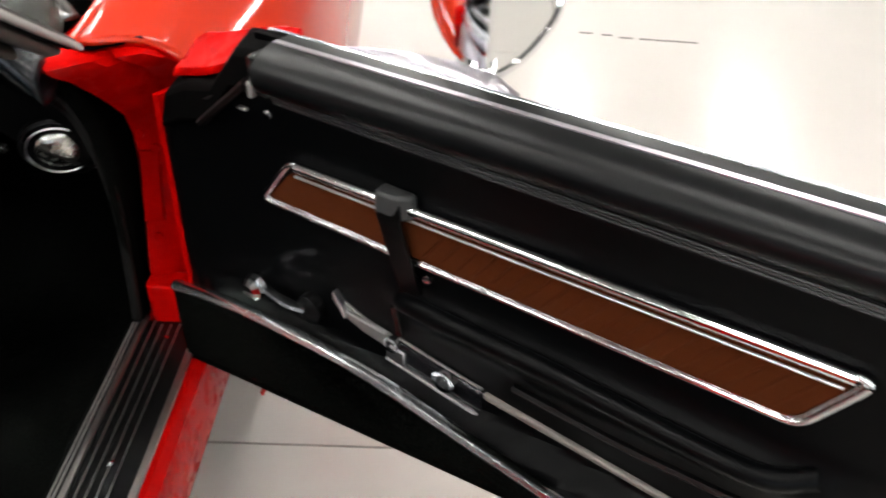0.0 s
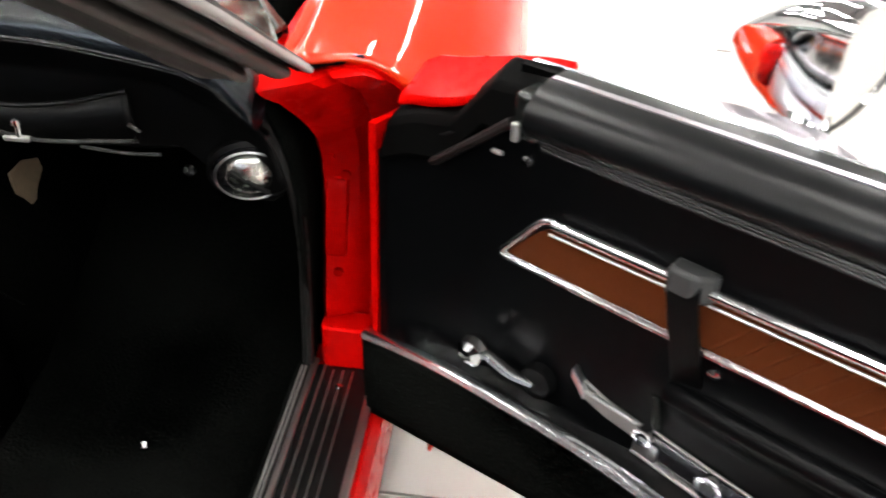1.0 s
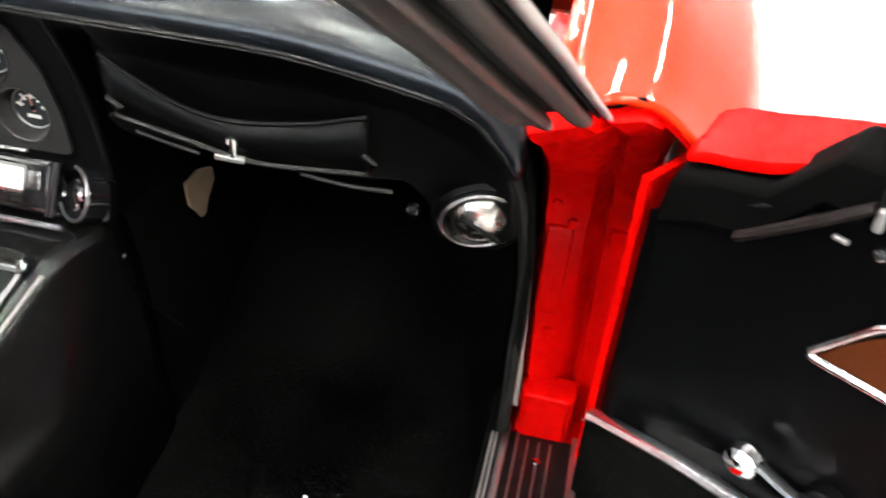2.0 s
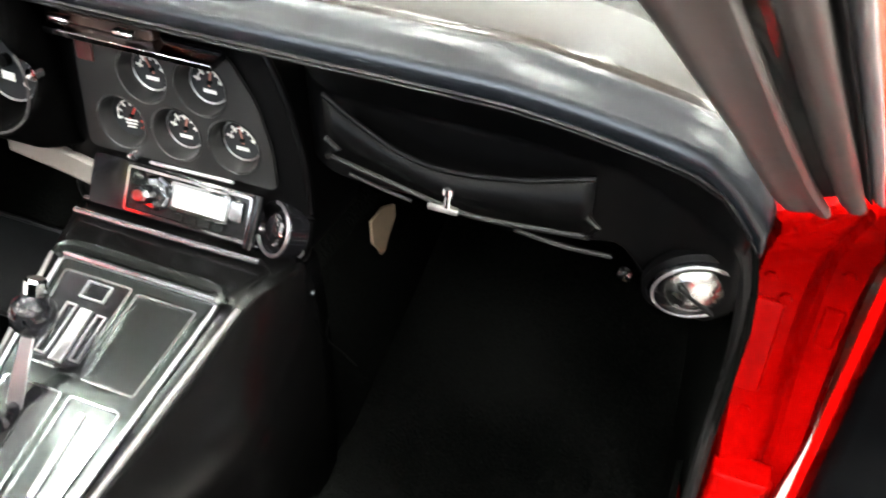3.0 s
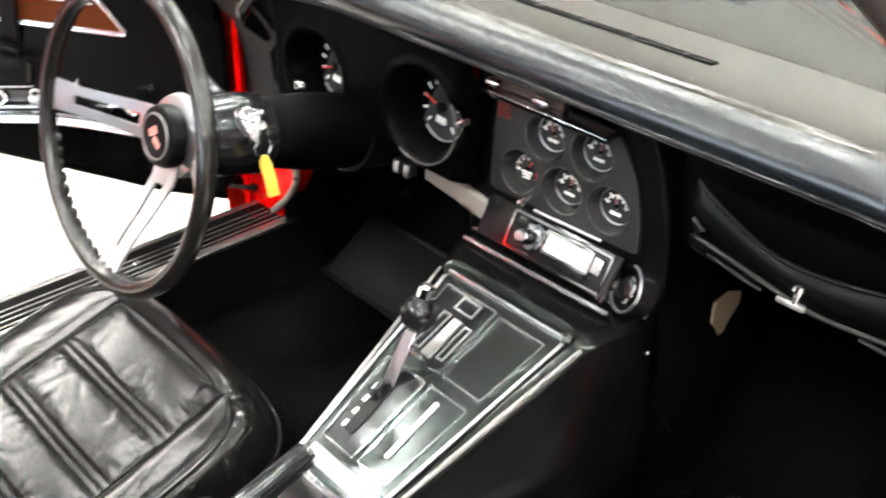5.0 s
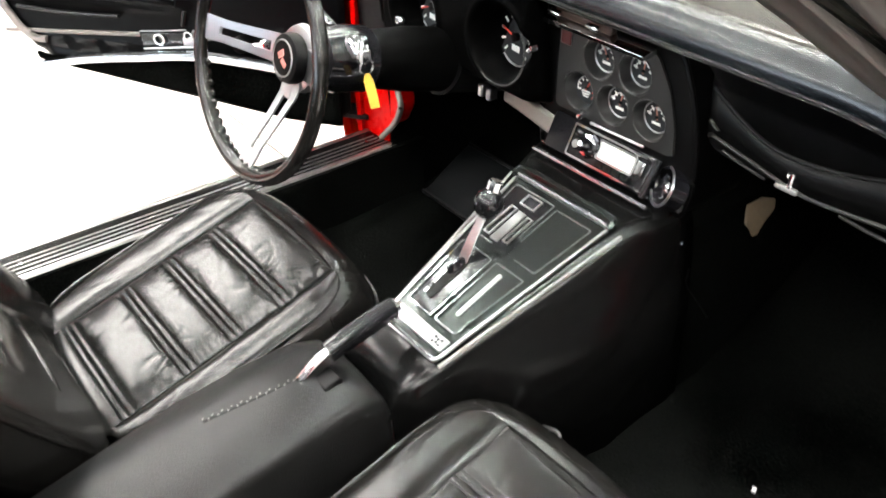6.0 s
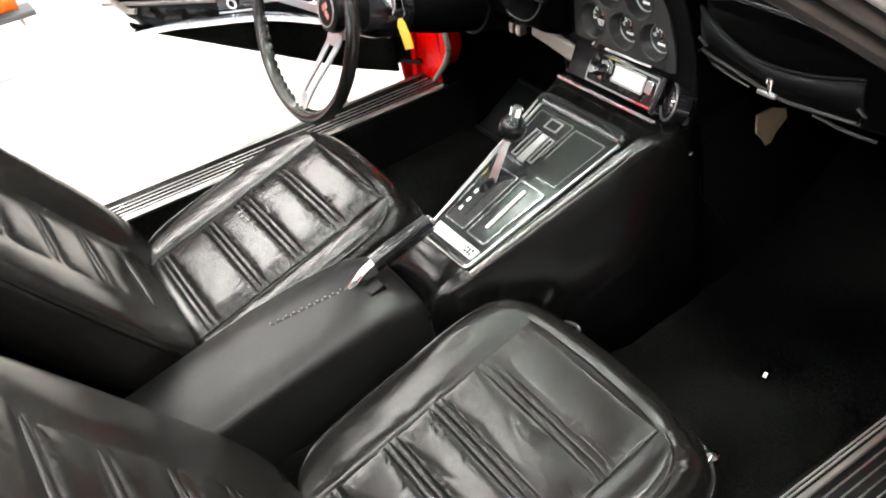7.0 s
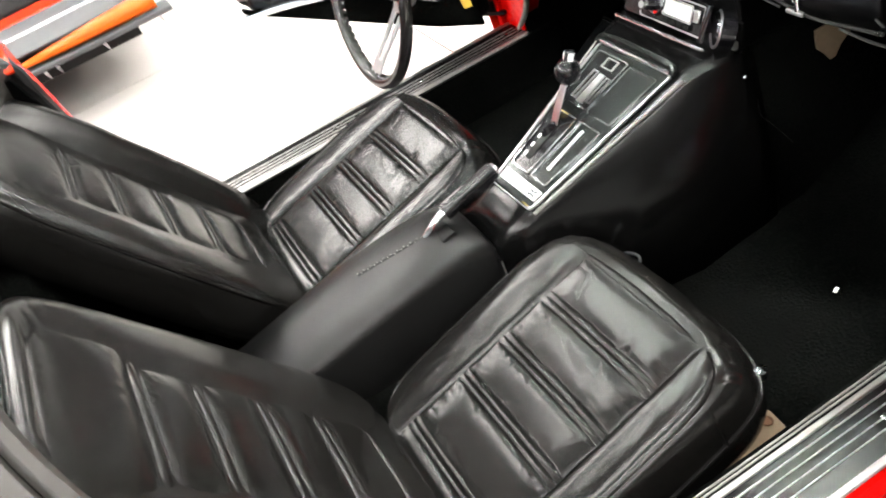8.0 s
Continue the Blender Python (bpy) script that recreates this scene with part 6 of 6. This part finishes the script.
def bucket_seat(cx, seed):
    seat = thing("bucket_seat", (cx, -0.60, 0.235), "black leather bucket seat with pleated inserts", "seat", "front seats")
    SM = frame_axes((cx, -0.800, 0.287), (1, 0, 0), (0, 0.961, 0.276))     # x across, y forwards up the slope, z out of the cushion
    L, W = 0.488, 0.236

    def on_cushion(a, ex, ey, h):
        x, y = super_outline(a, W, L, 0.34)
        if y > 0:
            y -= 0.018 * (x / W) ** 2 * (y / (L / 2)) ** 2 - (0.006 if ex > 0.95 else 0.002)
        if x < 0 and h < 0:
            ex += 0.05
        return SM @ Vector((x * ex - 0.015, L / 2 + y * (ey if y > 0 else max(ey, 0.95)), h))

    bm = bmesh.new()
    n = 160
    rings = []
    for ex, ey, h, amp in ((0.98, 0.98, -0.115, 0), (1.02, 1.02, -0.085, 0), (1.03, 1.025, -0.045, 0.0015), (1.025, 1.015, -0.010, 0.003), (1.01, 0.985, 0.014, 0.003), (0.985, 0.935, 0.030, 0.0025), (0.955, 0.875, 0.0385, 0.001), (0.935, 0.84, 0.040, 0),
                           (0.90, 0.815, 0.0410, 0), (0.80, 0.78, 0.0405, 0), (0.60, 0.70, 0.040, 0)):
        rings.append([on_cushion(2 * pi * k / n, ex, ey, h + amp * (noise.noise(Vector((k * 0.30, ex * 5, seed))) + 0.6 * noise.noise(Vector((k * 0.75, ex * 7, seed + 4))))) for k in range(n)])
    loft(bm, rings)
    cushion = part("cushion", bm, LEATHER, seat, "leather cushion with soft flat bolsters", angle=60)
    part("welt", mb((tube, [on_cushion(2 * pi * k / 112, 0.936, 0.842, 0.0405) for k in range(112)], 0.0036, 6, True)), LEATHER, cushion, "rolled seam")
    part("welt", mb((tube, [on_cushion(2 * pi * k / 96, 1.034, 1.030, -0.040) for k in range(96)], 0.0030, 6, True)), LEATHER, cushion)
    part("corner_seam", mb((tube, [SM @ Vector((x, y, h)) for x, y, h in ((0.197, 0.385, 0.042), (0.217, 0.380, 0.026), (0.228, 0.374, -0.004), (0.231, 0.370, -0.04))], 0.003, 6)), LEATHER, cushion)

    def bolster(side):
        """Side panel between the straight seam and the welt, with creases running out from the seam."""
        def f(u, v):
            y = -0.005 + 0.4465 * v
            q = max(-0.98, min(0.998, (y - 0.244) / 0.2065 if y > 0.244 else (y - 0.244) / 0.244))
            sn = abs(q) ** (1 / 0.34)
            xo = 0.2195 * max(0, 1 - sn * sn) ** 0.17 - 0.015 * side
            xo = max(xo, 0.141)
            x = 0.1385 + (xo - 0.1385) * u
            b = 2 * u - 1
            puff = 0.0070 * (1 - abs(b) ** 2.6) ** 0.7 * min(1, (xo - 0.1385) / 0.03) ** 0.6
            fold = noise.noise(Vector((y * 17 + x * 26, x * 5, seed + 20 + side)))
            dent = 0.0005 * max(0, 1 - abs(fold) * 5) ** 1.4 * (1 - abs(b) ** 4)
            soft = 0.0007 * noise.noise(Vector((y * 16, x * 12, seed + 30 + side))) * (1 - abs(b) ** 4)
            return SM @ Vector((side * x, y, 0.0405 + puff - dent + soft))
        return mb((sheet, f, 18, 90))
    for side in (-1, 1):
        part("side_bolster", bolster(side), LEATHER, cushion, "soft creased side bolster", angle=80)
    y, k = 0.4385, 0
    for kind, ln in (("pad", 0.081), ("roll", 0.0125), ("roll", 0.0125), ("pad", 0.072), ("roll", 0.0125), ("roll", 0.0125), ("pad", 0.065), ("roll", 0.0125), ("roll", 0.0125), ("pad", 0.088), ("roll", 0.0125), ("roll", 0.0125), ("roll", 0.03)):
        m = SM @ Matrix.Translation((0, y - ln / 2, 0.0430))
        if kind == "pad":
            part("seat_pad", mb((pillow, m, 0.278, ln + 0.001, 0.0052, 132, 44, 5.0, 0.0018, seed + k)), LEATHER, cushion, "creased leather pad")
        else:
            part("seat_roll", mb((pillow, m, 0.279, ln + 0.0005, 0.0042, 24, 8, 2.4, 0.0003, seed + k)), LEATHER, cushion)
        y -= ln
        k += 1
    part("seat_pan", mb((loft, [[on_cushion(2 * pi * k / 40, e, e, h) for k in range(40)] for e, h in ((0.80, -0.135), (0.94, -0.125), (1.0, -0.098), (1.0, -0.09))])), shade("seat_pan_grey", (0.05, 0.06, 0.055), 0.5) if seed == 3.0 else PLASTIC, seat, "grey-green lower rim of the seat", angle=60)

    lean = radians(34)
    up = Vector((0, -sin(lean), cos(lean)))
    out = Vector((0, cos(lean), sin(lean)))
    BM = Matrix.Translation((cx, -0.838, 0.326)) @ Matrix((Vector((1, 0, 0)), up, out)).transposed().to_4x4()   # y up the back, z towards the occupant
    H, WB = 0.625, 0.232

    def on_back(a, ex, ey, h):
        x, y = super_outline(a, WB, H, 0.30)
        x *= 1.15 - 0.03 * max(0, y / H + 0.05) / 0.55 if x < 0 else 1.0 - 0.10 * max(0, y / H + 0.05) / 0.55
        return BM @ Vector((x * ex, H / 2 + y * ey, h))

    bm = bmesh.new()
    rings = []
    for ex, ey, h, amp in ((0.86, 0.94, -0.085, 0), (0.97, 0.985, -0.07, 0), (1.02, 1.008, -0.035, 0), (1.025, 1.01, 0.0, 0.001), (1.01, 1.005, 0.026, 0.001), (0.985, 0.995, 0.036, 0.001), (0.93, 0.98, 0.0415, 0.0015), (0.85, 0.965, 0.0445, 0.002), (0.75, 0.95, 0.046, 0.002), (0.66, 0.94, 0.0465, 0.0015), (0.59, 0.93, 0.0458, 0.001), (0.55, 0.92, 0.0445, 0), (0.40, 0.88, 0.0440, 0)):
        rings.append([on_back(2 * pi * k / n, ex, ey, h + amp * noise.noise(Vector((k * 0.2, ex * 9, seed + 9)))) for k in range(n)])
    loft(bm, rings)
    back = part("backrest", bm, LEATHER, seat, "high leather backrest", angle=60)
    part("back_welt", mb((tube, [on_back(2 * pi * k / 96, 1.012, 1.006, 0.027) for k in range(96)], 0.0046, 6, True)), LEATHER, back, "rolled seam")
    y, k = 0.0645, 40
    for kind, ln in (("roll", 0.0145), ("pad", 0.0880), ("roll", 0.0145), ("pad", 0.0830), ("roll", 0.0145), ("pad", 0.0870), ("roll", 0.0145), ("pad", 0.0780), ("roll", 0.0145), ("pad", 0.1310)):
        wide = 0.244 + 0.075 * max(0, y + ln / 2 - 0.42) / 0.10
        m = BM @ Matrix.Translation((0, y + ln / 2, 0.0415))
        if kind == "pad":
            part("back_pad", mb((pillow, m, wide, ln + 0.001, 0.0082, 64, 30, 4.0, 0.0011, seed + k)), LEATHER, back)
        else:
            part("back_roll", mb((pillow, m, wide, ln + 0.0005, 0.0072, 20, 10, 2.4, 0.0004, seed + k)), LEATHER, back)
        y += ln
        k += 1
    part("top_strip", mb((tube, curve_pts([BM @ Vector((x, H + 0.006 - 0.35 * x * x, 0.015)) for x in (-0.17, -0.1, 0, 0.1, 0.17)], 4), 0.006, 8)), CHROME, back, "bright strip along the top")
    for s in (-0.16, 0.16):
        part("seat_rail", mb((box, (cx + s, -0.60, 0.247), (0.035, 0.42, 0.03))), DULL, seat, "metal seat rail", bevel=0.003)
    return seat


p_seat = bucket_seat(0.358, 3.0)
d_seat = copy_thing(p_seat, Matrix.Translation((-0.372, -0.597, 0.243)))


def side_wing():
    """The raised outer bolster of the driver's backrest."""
    lean = radians(34)
    m = Matrix.Translation((-0.372, -0.835, 0.334)) @ Matrix(((1, 0, 0), (0, -sin(lean), cos(lean)), (0, cos(lean), sin(lean)))).to_4x4()
    rows = []
    for k in range(25):
        y = -0.050 + 0.660 * k / 24
        a = 0.044 * max(0, 1 - abs(2 * k / 24 - 1) ** 4) ** 0.7
        soft = 0.0015 * noise.noise(Vector((y * 14, 3, 1)))
        rows.append([m @ Vector((x, y, z + a * r + soft)) for x, z, r in ((-0.136, 0.040, 0), (-0.150, 0.0455, 0.10), (-0.172, 0.047, 0.42), (-0.196, 0.046, 0.78), (-0.220, 0.042, 0.98), (-0.240, 0.032, 1.0), (-0.256, 0.016, 0.75), (-0.265, -0.008, 0.3), (-0.262, -0.04, 0), (-0.15, -0.03, 0))])
    return mb((loft, rows))


part("side_wing", side_wing(), LEATHER, d_seat, "raised outer bolster of the backrest", angle=60)
part("adjuster_bar", mb((tube, curve_pts([(0.180, -0.316, 0.370), (0.198, -0.308, 0.386), (0.222, -0.306, 0.398), (0.236, -0.306, 0.400), (0.239, -0.308, 0.388)], 4), 0.0026, 6)), SATIN, p_seat, "bright adjuster bar in front of the cushion")

# seat lever knob and floor bracket by the passenger sill
lever_t = thing("seat_lever", (0.536, -0.324, 0.30), "chrome-knobbed seat lever below the cushion", "lever")
part("lever_rod", mb((tube, curve_pts([(0.50, -0.40, 0.29), (0.525, -0.35, 0.325), (0.536, -0.326, 0.362)], 4), 0.005, 8)), PLASTIC, lever_t)
part("lever_knob", mb((lathe, [(0.001, -0.012), (0.009, -0.010), (0.0125, 0.0), (0.010, 0.009), (0.001, 0.013)], Matrix.Translation((0.536, -0.324, 0.373)), 14)), CHROME, lever_t, "chrome knob")
brk = thing("seat_bracket", (0.55, -0.40, 0.238), "bare rusty-beige seat bracket beside the sill", "bracket")
part("bracket_plate", mb((prism, round_poly([(0.500, -0.335), (0.530, -0.314), (0.574, -0.318), (0.580, -0.345), (0.582, -0.44), (0.545, -0.46), (0.50, -0.44)], 0.008), 0.272, 0.277, Matrix.Identity(4))), BEIGE, brk, bevel=0.001)
part("bracket_leg", mb((box, (0.555, -0.40, 0.255), (0.03, 0.06, 0.034))), BEIGE, brk, bevel=0.002)
part("bracket_hole", mb((lathe, [(0.009, 0.0), (0.009, 0.002), (0.006, 0.0025), (0.005, 0.001), (0.001, 0.001)], Matrix.Translation((0.547, -0.331, 0.277)), 14)), shade("rust", (0.12, 0.06, 0.03), 0.9), brk)
lint = thing("paper_scrap", (0.417, -0.059, 0.265), "tiny white paper scrap on the carpet", "litter")
part("scrap", mb((box, (0.417, -0.059, 0.268), (0.006, 0.012, 0.002), Matrix.Rotation(0.4, 4, "Z"))), INK, lint, bevel=0.0005)


# ---------- the neighbouring car ----------
def other_car():
    near = thing("parked_car", (-2.75, -2.2, 0), "orange-red car with a grey hood band parked alongside", "car")

    def band(prof, y0, y1, nose):
        def f(u, v):
            y = y0 + (y1 - y0) * u
            k = min(len(prof) - 2, int(v * (len(prof) - 1)))
            t = v * (len(prof) - 1) - k
            p = Vector(prof[k]).lerp(Vector(prof[k + 1]), t)
            end = max(0, (u - 0.80) / 0.20)
            return (p.x - nose * end ** 2.5, y, p.y)
        return mb((sheet, f, 30, 4 * (len(prof) - 1)))
    def lip(u, v):
        """A lip that swells from a point towards its blunt front end."""
        y = -1.235 + 0.585 * u
        swell = 0.12 + 0.88 * u ** 0.7
        a = -0.6 + 2.6 * v
        return (-2.475 - 0.02 * u + 0.055 * swell * cos(a), y, 0.305 + 0.012 * u + 0.040 * swell * sin(a))
    part("front_lip", mb((sheet, lip, 20, 12)), ORANGE, near, "glossy orange front lip", thick=0.006, angle=60)
    part("lip_tail", mb((tube, [(-2.47, -3.4, 0.30), (-2.47, -2.2, 0.30), (-2.478, -1.24, 0.305)], 0.012, 8)), ORANGE, near)
    part("side_band", band([(-2.490, 0.338), (-2.53, 0.350), (-2.58, 0.360), (-2.62, 0.368)], -3.4, -0.68, 0.06), GREYPAINT, near, "grey band above the lip", thick=0.01, angle=60)
    part("band_edge", mb((tube, [(-2.622, -3.4, 0.372), (-2.622, -1.4, 0.372), (-2.64, -0.80, 0.374), (-2.68, -0.68, 0.374)], 0.007, 8)), SATIN, near, "bright edge of the grey band")
    part("groove", band([(-2.625, 0.366), (-2.68, 0.370), (-2.74, 0.388)], -3.4, -0.70, 0.08), GREYPAINT, near, "dark grey recess", thick=0.01)
    part("red_line", band([(-2.74, 0.388), (-2.765, 0.402), (-2.79, 0.412)], -3.4, -0.72, 0.10), RED, near, "red line along the side", thick=0.01)
    part("body_side", band([(-2.79, 0.412), (-2.84, 0.50), (-2.88, 0.60), (-2.92, 0.70)], -3.4, -0.76, 0.16), RUBBER, near, "black body side", thick=0.01, angle=60)
    part("upper_body", band([(-2.92, 0.70), (-3.0, 0.82), (-3.4, 0.90), (-4.2, 0.90)], -3.4, -0.80, 0.25), RED, near, "red upper body", thick=0.01, angle=60)
    part("underside", mb((box, (-3.35, -2.1, 0.25), (1.6, 2.7, 0.12))), RUBBER, near)
    part("splitter", mb((loft, [[(x0, y, 0.262), (x0 - 0.10, y, 0.262), (x0 - 0.10, y, 0.286), (x0, y, 0.282)] for x0, y in ((-2.45, -3.3), (-2.45, -1.25), (-2.43, -0.95), (-2.425, -0.60))])), GREYPAINT, near, "grey splitter below the lip", bevel=0.004)
    for y in (-1.15, -1.10, -0.90, -0.66):
        part("splitter_stay", mb((loft, [[(-2.42, y - 0.006, 0.262), (-2.42, y + 0.008, 0.262), (-2.44, y + 0.006, 0.262), (-2.44, y - 0.005, 0.262)], [(-2.418, y + 0.006, 0.236), (-2.418, y + 0.010, 0.236), (-2.424, y + 0.010, 0.236), (-2.424, y + 0.006, 0.236)]])), SATIN, near, "bright metal stay")
    for y in (-2.9, -1.05):
        m = frame_axes((-3.3, y, 0.32), (0, 1, 0), (0, 0, 1))
        hub = part("wheel", mb((lathe, [(0.2, -0.1), (0.2, 0.05), (0.05, 0.03), (0.001, 0.03)], m, 24)), SATIN, near)
        part("tyre", mb((lathe, [(0.2, -0.12), (0.30, -0.12), (0.32, -0.08), (0.32, 0.03), (0.30, 0.06), (0.2, 0.06)], m, 32)), TYRE, hub)


other_car()
